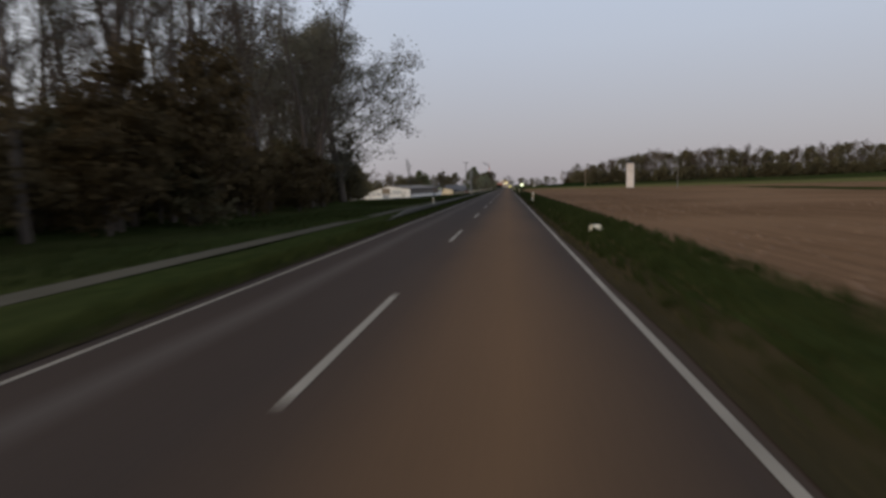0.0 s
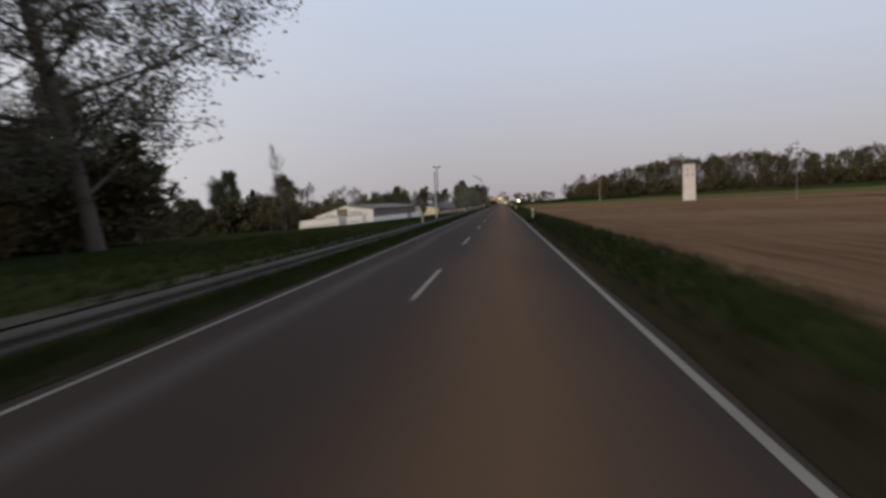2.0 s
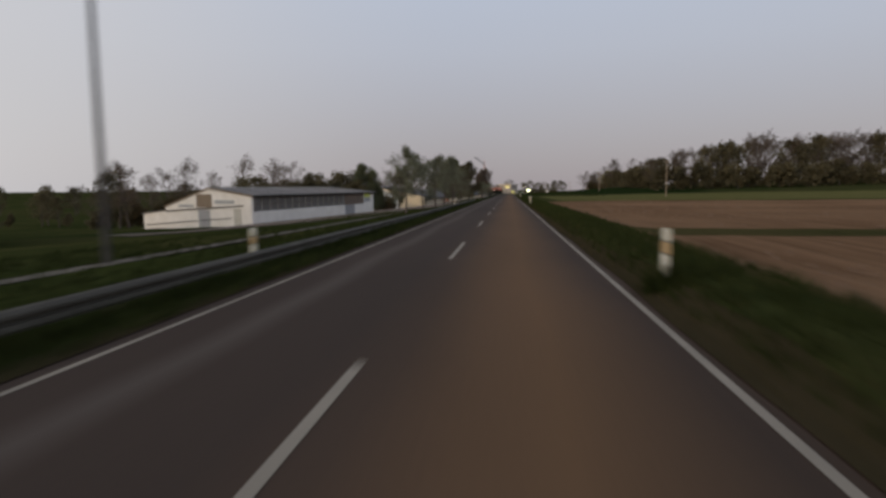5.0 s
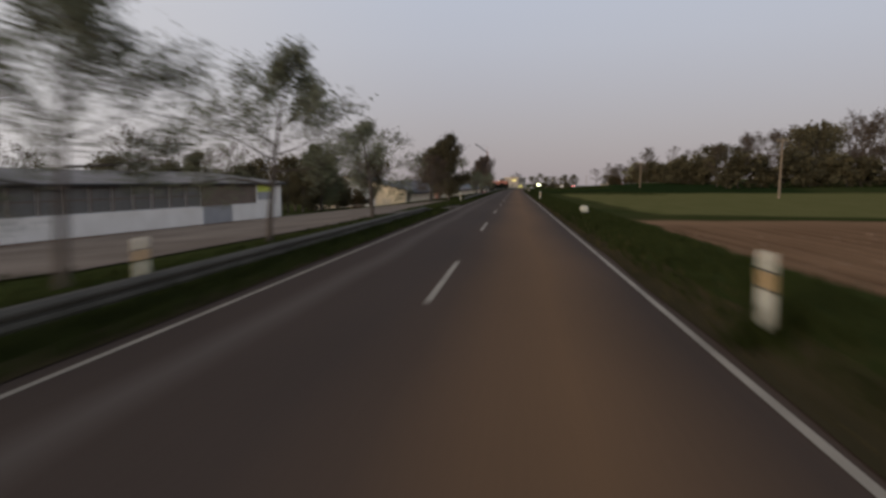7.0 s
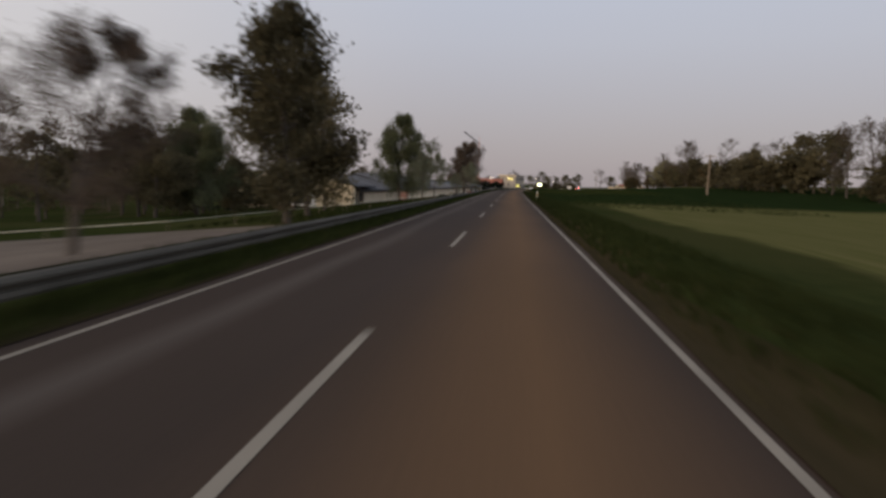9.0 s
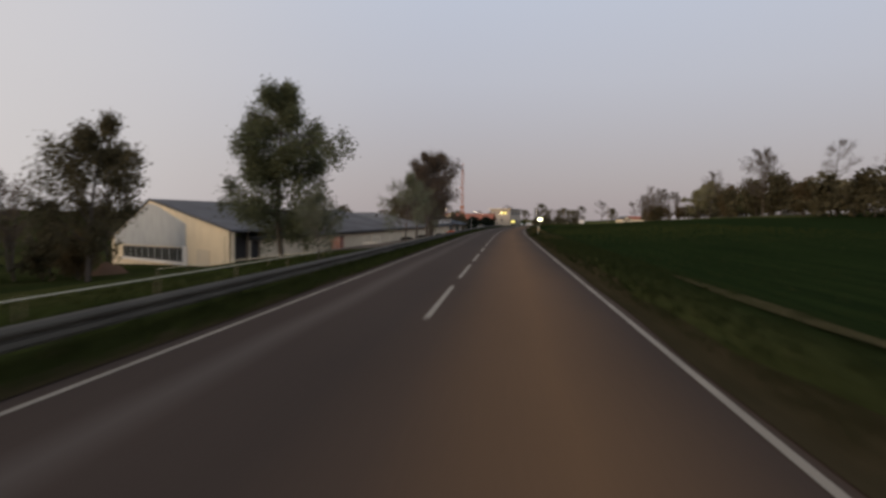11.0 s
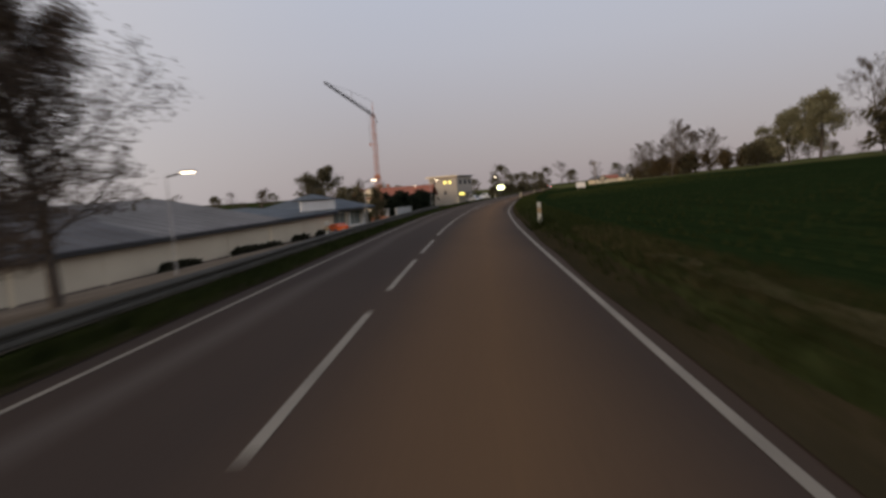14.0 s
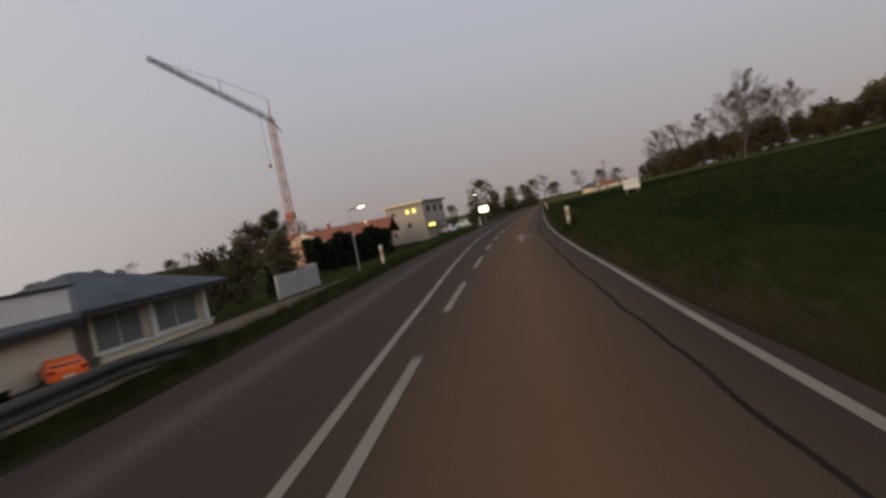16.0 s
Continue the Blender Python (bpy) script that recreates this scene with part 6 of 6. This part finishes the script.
# ---- crane ----
def lattice_beam(bm, a, b, w0, w1, panels, r=0.045):
    """A square lattice boom from a to b."""
    a, b = Vector(a), Vector(b)
    d = (b - a).normalized()
    side = d.orthogonal().normalized() if abs(d.z) > 0.9 else d.cross(Vector((0, 0, 1))).normalized()
    up = side.cross(d).normalized()
    rings = []
    for i in range(panels + 1):
        t = i / panels
        w = w0 + (w1 - w0) * t
        c = a.lerp(b, t)
        rings.append([c + side * w * sx + up * w * sy for sx, sy in ((-1, -1), (1, -1), (1, 1), (-1, 1))])
    for k in range(4):
        rod(rings[0][k], rings[-1][k], r, r, 5, bm)
    for i in range(panels):
        for k in range(4):
            p, q = rings[i][k], rings[i + 1][(k + 1) % 4]
            rod(p, q, r * 0.6, r * 0.6, 4, bm)
    for i in range(0, panels + 1, 2):
        for k in range(4):
            rod(rings[i][k], rings[i][(k + 1) % 4], r * 0.6, r * 0.6, 4, bm)
    return bm


cx, cy = -12.9, 484.0
cz = ground_at(cx, cy)
crane = thing("tower_crane", Matrix.Translation((cx, cy, cz)), "slender orange-red and grey fast-erecting tower crane with raised jib", "crane")
top = 17.3 - cz
part("lower_mast", lattice_beam(bmesh.new(), (0, 0, 0.8), (0, 0, top * 0.42), 0.46, 0.42, 9, 0.065), M["crane_red"], crane, "orange-red lattice mast")
part("upper_mast", lattice_beam(bmesh.new(), (0, 0, top * 0.42), (0, 0, top), 0.33, 0.30, 12, 0.05), M["crane_red"], crane, "faded red lattice mast")
part("collar", box(-0.55, 0.55, -0.55, 0.55, top * 0.42 - 0.4, top * 0.42 + 0.4, 0.05), M["crane_red"], crane)
tip = Vector((-17.6 - cx, 463.6 - cy, 20.1 - cz))
part("jib", lattice_beam(bmesh.new(), (0, 0, top), tip, 0.23, 0.16, 18, 0.04), M["crane_grey"], crane, "grey lattice jib")
back = (Vector((0, 0, top)) - tip).normalized()
part("peak", rod((0, 0, top - 0.3), (back.x * 0.3, back.y * 0.3, top + 2.5), 0.10, 0.05), M["crane_red"], crane)
part("tail", rod((0, 0, top), Vector((0, 0, top)) + back * 2.4 + Vector((0, 0, -1.0)), 0.10, 0.06), M["crane_grey"], crane)
mid = Vector((0, 0, top)).lerp(tip, 0.48)
part("strut", rod(mid, mid + Vector((0, 0, 1.6)), 0.05, 0.03), M["crane_grey"], crane)
part("stay", rod((back.x * 0.3, back.y * 0.3, top + 2.5), mid + Vector((0, 0, 1.6)), 0.025, 0.025, 4), M["crane_grey"], crane)
part("stay", rod(mid + Vector((0, 0, 1.6)), tip, 0.025, 0.025, 4), M["crane_grey"], crane)
part("hoist_rope", rod(Vector((0, 0, top)).lerp(tip, 0.12), Vector((0, 0, top)).lerp(tip, 0.12) - Vector((0, 0, 6.0)), 0.02, 0.02, 4), M["fascia"], crane)
part("hook_block", box(*(v for c in zip((Vector((0, 0, top)).lerp(tip, 0.12) - Vector((0.15, 0.15, 6.5))), (Vector((0, 0, top)).lerp(tip, 0.12) - Vector((-0.15, -0.15, 6.0)))) for v in c), 0.03), M["crane_red"], crane)
part("turntable", box(-1.6, 1.6, -1.6, 1.6, 0.1, 0.9, 0.06), M["crane_red"], crane)
part("ballast", box(-1.5, 1.5, 0.6, 2.2, 0.9, 2.4, 0.04), M["concrete"], crane, "concrete ballast blocks")

# concrete wall before the crane
wall_bm = box(-0.2, 4.6, 0, 0.25, -0.8, 1.15, 0.03)
cw = new("concrete_wall", bpy.data.meshes.new("concrete_wall"))
wall_bm.to_mesh(cw.data)
wall_bm.free()
cw.data.materials.append(M["concrete"])
cw.matrix_world = frame_of((-6.0, 447.8), (-4.3, 452.2), -1.35)
tagged(cw, "low pale concrete wall element by the building site", "wall")


# ---- village end ----
def hedge(name, a, b, z0, tall, wide, leaf, label):
    root = thing(name, frame_of(a, b, z0), label, "hedge")
    r = random.Random(11)
    n = math.dist(a, b)
    w = Wood(4)
    for _ in range(int(n * (560 if tall > 2 else 260))):
        x, y = r.uniform(0, n), r.gauss(0, wide * 0.36)
        t = r.random() ** 0.6
        w.leaf(Vector((x, y * (1.1 - 0.4 * t), t * tall * (0.86 + 0.10 * math.sin(x * 1.3) + 0.06 * math.sin(x * 3.7)))), 0.30)
    part("foliage", mesh_from("foliage", w.lv, w.lf, M[leaf]), None, root)
    for k in range(int(n / 1.2)):
        part("stem", rod((0.6 + 1.2 * k, 0, -0.2), (0.6 + 1.2 * k, 0, tall * 0.8), 0.06, 0.02, 5), M["bark"], root)


hedge("conifer_hedge", (-15.5, 500), (-3.4, 507), -3.0, 5.4, 3.4, "needle", "tall dark clipped conifer hedge")
for u0, u1 in ((43, 46.5), (51.5, 57.5), (61, 63), (66, 67.5)):
    d = Vector((22, 79, 0)).normalized()
    a, b = Vector((-32, 367, 0)) + d * u0 + Vector((d.y, -d.x, 0)) * 1.6, Vector((-32, 367, 0)) + d * u1 + Vector((d.y, -d.x, 0)) * 1.6
    hedge("low_hedge", a[:2], b[:2], ground_at(a.x, a.y) - 0.05, 0.45, 0.65, "leaf_dark", "low dark clipped hedge along the hall")


def red_house():
    root = thing("house", frame_of((-24.0, 519.0), (-4.0, 516.0), -1.6), "long house with red tiled roof behind the hedge", "house")
    part("wall", wall_with_openings(20, 0, 0.3, lambda x: -0.5, lambda x: 3.0, [(2 + 3 * k, 3.2 + 3 * k, 0.9, 2.2) for k in range(6)]), M["cream_wall"], root)
    for k in range(6):
        window(root, 2 + 3 * k, 3.2 + 3 * k, 0.9, 2.2, 0.1, M["glass"], M["white_wall"], 2, True)
    part("wall", prism([(0, -0.5), (9, -0.5), (9, 3.0), (4.5, 5.2), (0, 3.0)], -0.15, 0.15), M["cream_wall"], root)
    root.children[-1].matrix_local = Matrix.Translation((19.9, 0, 0)) @ Matrix.Rotation(radians(90), 4, "Z")
    part("roof", slab([(-0.4, -0.6, 2.75), (20.4, -0.6, 2.75), (20.4, 4.5, 5.3), (-0.4, 4.5, 5.3)], 0.18), M["roof_red"], root, "red tiled roof slope")
    part("roof", slab([(-0.4, 4.5, 5.31), (20.4, 4.5, 5.31), (20.4, 9.6, 2.75), (-0.4, 9.6, 2.75)], 0.18), M["roof_red"], root, "red tiled roof slope")
    part("chimney", box(8, 8.6, 4.0, 4.6, 4.6, 6.2, 0.02), M["brick"], root)


red_house()


def flat_block():
    root = thing("office_block", frame_of((-4.9, 530.5), (2.6, 526.8), -1.0), "tan flat-roofed block with lit yellow windows", "building")
    holes = [(4.4, 5.2, 4.6, 5.5), (5.9, 6.7, 4.6, 5.5), (1.2, 2.0, 4.6, 5.3), (4.4, 5.2, 1.8, 2.8), (1.2, 2.0, 1.8, 2.8)]
    part("wall", wall_with_openings(8.36, 0, 0.3, lambda x: -1, lambda x: 6.5, holes), M["block_wall"], root, "tan rendered wall")
    for k, (x0, x1, z0, z1) in enumerate(holes):
        window(root, x0, x1, z0, z1, 0.1, M["lamp_yellow"] if k < 2 else M["glass"], M["steel_frame"], 1, True)
    part("side_wall", box(8.06, 8.36, 0.3, 9.6, -1, 6.5), M["block_wall"], root)
    for k in range(3):
        part("side_window", box(8.365, 8.40, 1.5 + 3 * k, 3.0 + 3 * k, 4.4, 5.6), M["glass"], root)
    part("left_wall", box(0, 0.3, 0.3, 9.6, -1, 6.5), M["block_wall"], root)
    part("roof", box(-0.5, 8.9, -0.6, 10.1, 6.5, 6.78, 0.03), M["roof_grey"], root, "flat roof with pale edge")
    part("cornice", box(-0.55, 8.95, -0.66, -0.60, 6.42, 6.80), M["cream_wall"], root)
    part("canopy", box(8.36, 11.0, 1.0, 6.0, 1.9, 2.15, 0.02), M["roof_grey"], root)
    part("canopy_light", box(8.6, 10.0, 0.95, 1.0, 1.5, 2.1), M["lamp_yellow"], root, "lit yellow sign box")
    for x in (10.8,):
        part("canopy_post", rod((x, 1.2, -1), (x, 1.2, 1.9), 0.06), M["zinc"], root)


flat_block()

sign = thing("lit_sign", Matrix.Translation((13.9, 522.5, ground_at(13.9, 522.5))) @ Matrix.Rotation(radians(-8), 4, "Z"), "bright lit yellow-white sign board on posts", "sign")
zc = 1.75 - ground_at(13.9, 522.5)
part("board", box(-0.8, 0.8, -0.12, 0.12, zc - 0.48, zc + 0.48, 0.03), M["lamp_sign"], sign, "glowing sign board")
for x in (-0.7, 0.7):
    part("post", rod((x, 0, -0.3), (x, 0, zc - 0.48), 0.05), M["zinc"], sign)

p = Vector((22.0, 462.6, 0))
board = thing("notice_board", Matrix.Translation((p.x, p.y, ground_at(p.x, p.y))) @ Matrix.Rotation(radians(-6), 4, "Z"), "blank white board on two posts in the field", "board")
zb = 1.14 - ground_at(p.x, p.y)
part("panel", box(-0.70, 0.70, -0.03, 0.03, zb - 0.38, zb + 0.46, 0.01), M["white_wall"], board)
for x in (-0.5, 0.5):
    part("leg", box(x - 0.04, x + 0.04, 0.03, 0.10, -0.3, zb + 0.4), M["timber"], board)


def small_house(x, y, w, d, wall_h, roof_h, turn, roof="roof_red", wall="white_wall"):
    z = ground_at(x, y)
    root = thing("house", Matrix.Translation((x, y, z)) @ Matrix.Rotation(turn, 4, "Z"), "small village house with tiled roof", "house", "village houses")
    part("wall", prism([(-w / 2, -1), (w / 2, -1), (w / 2, wall_h), (0, wall_h + roof_h - 0.15), (-w / 2, wall_h)], -d / 2, d / 2), M[wall], root)
    for sgn in (-1, 1):
        part("roof", slab([(sgn * (w / 2 + 0.4), -d / 2 - 0.4, wall_h - 0.15), (sgn * (w / 2 + 0.4), d / 2 + 0.4, wall_h - 0.15), (0, d / 2 + 0.4, wall_h + roof_h), (0, -d / 2 - 0.4, wall_h + roof_h)], 0.15), M[roof], root)
    for k in (-1, 1):
        win = part("window", box(k * w / 4 - 0.5, k * w / 4 + 0.5, -d / 2 - 0.06, -d / 2, 1.0, 2.2), M["glass"], root)
        part("frame", box(k * w / 4 - 0.58, k * w / 4 + 0.58, -d / 2 - 0.04, -d / 2 - 0.002, 0.92, 1.0), M["white_wall"], win)
    part("door", box(-0.45, 0.45, -d / 2 - 0.05, -d / 2, 0, 2.0), M["timber"], root)


for args in (
    (68, 644, 6, 7, 1.9, 1.5, 0.3, "roof_dark", "cream_wall"), (79, 668, 6, 8, 1.9, 1.6, 1.5, "roof_red", "beige_wall"), (92, 690, 6, 8, 1.9, 1.6, 0.4, "roof_dark", "cream_wall"),
    (-2, 600, 9, 10, 3.0, 2.8, 0.2, "roof_red"), (-16, 620, 10, 11, 3.2, 3.0, -0.1, "roof_dark", "cream_wall"), (-30, 590, 9, 10, 3.0, 2.6, 0.3, "roof_dark"),
    (-55, 640, 9, 10, 3.0, 2.6, 0.3, "roof_red"),
):
    small_house(*args)


# ---- cars ----
def car(m, paint, label, length=4.2, lit=False, group="", tall=1.45):
    root = thing("car", m, label, "car", group)
    L, W2 = length / 2, 0.87
    side = [(-L, 0.32), (-L, 0.75), (-L * 0.92, 0.92), (-L * 0.66, tall - 0.10), (-L * 0.42, tall), (L * 0.10, tall), (L * 0.42, 0.95), (L * 0.90, 0.78), (L, 0.62), (L, 0.32)]
    bm = bmesh.new()
    rows = []
    for x, tuck in ((-W2, 0.10), (-W2 * 0.86, 0.0), (W2 * 0.86, 0.0), (W2, 0.10)):
        edge = tuck > 0
        rows.append([bm.verts.new((x * (0.84 if edge and z > 1.0 else 1.0), y * (0.985 if edge else 1), z - (0.05 if edge and z > 0.6 else 0))) for y, z in side])
    n = len(side)
    for a, b in zip(rows, rows[1:]):
        for i in range(n):
            bm.faces.new((a[i], a[(i + 1) % n], b[(i + 1) % n], b[i]))
    bm.faces.new(rows[0])
    bm.faces.new(rows[-1][::-1])
    bmesh.ops.recalc_face_normals(bm, faces=bm.faces)
    bmesh.ops.bevel(bm, geom=list(bm.edges), offset=0.03, segments=2, affect="EDGES")
    part("body", bm, paint, root)
    part("windscreen", slab([(-0.66, L * 0.13, tall - 0.03), (0.66, L * 0.13, tall - 0.03), (0.70, L * 0.40, 0.99), (-0.70, L * 0.40, 0.99)], 0.02), M["glass"], root)
    part("rear_window", slab([(-0.62, -L * 0.70, tall - 0.17), (0.62, -L * 0.70, tall - 0.17), (0.66, -L * 0.90, 0.98), (-0.66, -L * 0.90, 0.98)], 0.02), M["glass"], root)
    for x in (-1, 1):
        part("side_window", box(x * 0.80 - 0.01, x * 0.80 + 0.01, -L * 0.55, L * 0.16, 0.98, tall - 0.13), M["glass"], root)
        part("tail_lamp", box(x * 0.68 - 0.15, x * 0.68 + 0.15, -L - 0.015, -L + 0.06, 0.68, 0.84, 0.01), M["lamp_red"] if lit else mat_red, root, "lit red tail lamp" if lit else "red tail lamp")
        part("headlamp", box(x * 0.62 - 0.17, x * 0.62 + 0.17, L - 0.08, L + 0.012, 0.58, 0.70, 0.01), M["rim"], root)
        for y in (-L * 0.60, L * 0.62):
            w = part("wheel", rod((x * 0.66, y, 0.31), (x * 0.89, y, 0.31), 0.31, 0.31, 20), M["rubber"], root)
            part("rim", rod((x * 0.86, y, 0.31), (x * 0.90, y, 0.31), 0.20, 0.19, 14), M["rim"], w)
    part("bumper", box(-0.84, 0.84, -L - 0.03, -L + 0.1, 0.36, 0.56, 0.03), paint, root)
    part("number_plate", box(-0.26, 0.26, -L - 0.045, -L - 0.031, 0.42, 0.53), M["white_plastic"], root)
    return root


mat_red = mat("red_lamp_glass", (0.30, 0.02, 0.02), (0.24, 0.015, 0.015), 0.2, 2, 9, 0.0)
car(Matrix.Translation((-11.7, 434.3, ground_at(-11.7, 434.3) + 0.04)) @ Matrix.Rotation(radians(40), 4, "Z") @ Matrix.Scale(0.82, 4), M["car_orange"], "small bright orange car parked before the hall", 3.7, False, "", 1.25)
for s, o, paint in ((612, 1.5, "car_dark"), (640, 1.5, "car_white")):
    car(Matrix.Translation(along(s, o, 0.004 * max(0, s - 620))) @ Matrix.Rotation(-heading(s), 4, "Z"), M[paint], "car on the road ahead with lit red tail lamps", 4.4, True, "cars on the road ahead")
for x, y, t in ((6.5, 531, 0.9), (9.8, 534, 1.2), (3.6, 545, 0.4)):
    car(Matrix.Translation((x, y, ground_at(x, y))) @ Matrix.Rotation(t, 4, "Z"), M["car_white"], "white car parked by the block", 4.3, False, "cars parked by the block", 1.7)

# ---- paddock fence, brick pillar, clutter ----
fence = thing("paddock_fence", Matrix(), "low paddock fence of white tape on short posts", "fence")


def fence_run(a, b, high):
    n = max(1, int(math.dist(a, b) / 4.0))
    spots = [(a[0] + (b[0] - a[0]) * i / n, a[1] + (b[1] - a[1]) * i / n) for i in range(n + 1)]
    for i, (x, y) in enumerate(spots):
        z = ground_at(x, y)
        part("post", rod((x, y, z - 0.3), (x, y, z + high + 0.06), 0.018, 0.015, 7), M["timber"], fence)
        if i:
            x0, y0 = spots[i - 1]
            z0 = ground_at(x0, y0)
            part("tape", slab([(x0, y0, z0 + high), (x, y, z + high), (x + 0.02, y, z + high), (x0 + 0.02, y0, z0 + high)], 0.022), M["white_plastic"], fence, "white fence tape")


for a, b in (((-23.0, 256.0), (-11.0, 259.0)), ((-11.0, 259.0), (-8.0, 290.0)), ((-8.0, 290.0), (-7.0, 318.4)), ((-7.0, 318.4), (-22.0, 330.0))):
    fence_run(a, b, 0.46)

bp = thing("brick_pillar", Matrix.Translation((-24.4, 381.3, ground_at(-24.4, 381.3))) @ Matrix.Rotation(radians(-15.6), 4, "Z"), "squat red brick pillar with dark cap", "pillar")
part("core", box(-0.78, 0.78, -0.58, 0.58, -0.4, 1.86), M["concrete"], bp)
for row in range(12):
    for face in range(4):
        for k in range(6 if face % 2 == 0 else 4):
            z = 0.02 + row * 0.155
            if face % 2 == 0:
                x = -0.78 + k * 0.26 + (0.0 if row % 2 else 0.05)
                y = -0.60 if face == 0 else 0.56
                bmk = box(x, x + 0.23, y, y + 0.04, z, z + 0.13)
            else:
                y = -0.56 + k * 0.28
                x = -0.80 if face == 1 else 0.76
                bmk = box(x, x + 0.04, y, y + 0.25, z, z + 0.13)
            part("brick", bmk, M["brick"], bp)
part("cap", box(-0.9, 0.9, -0.7, 0.7, 1.86, 2.02, 0.02), M["fascia"], bp, "dark cap slab")

# planks and frames added in place of unidentified pale clutter
pile = thing("timber_pile", Matrix.Translation((-20.6, 388.0, ground_at(-20.6, 388))) @ Matrix.Rotation(radians(-15.6), 4, "Z"), "pale planks and frames standing in for clutter by the wall", "timber pile")
r = random.Random(3)
for k in range(14):
    part("plank", box(-1.6 + r.uniform(-0.3, 0.3), 1.5 + r.uniform(-0.5, 0.5), -0.5 + 0.22 * (k % 5), -0.32 + 0.22 * (k % 5), 0.02 + 0.16 * (k // 5), 0.14 + 0.16 * (k // 5)), M["pale_timber"], pile)
for k in range(3):
    part("frame", wall_with_openings(1.3, 0.6 + 0.1 * k, 0.66 + 0.1 * k, lambda x: 0.0, lambda x: 1.3, [(0.1, 1.2, 0.1, 1.2)]), M["pale_timber"], pile, "old pale window frame")
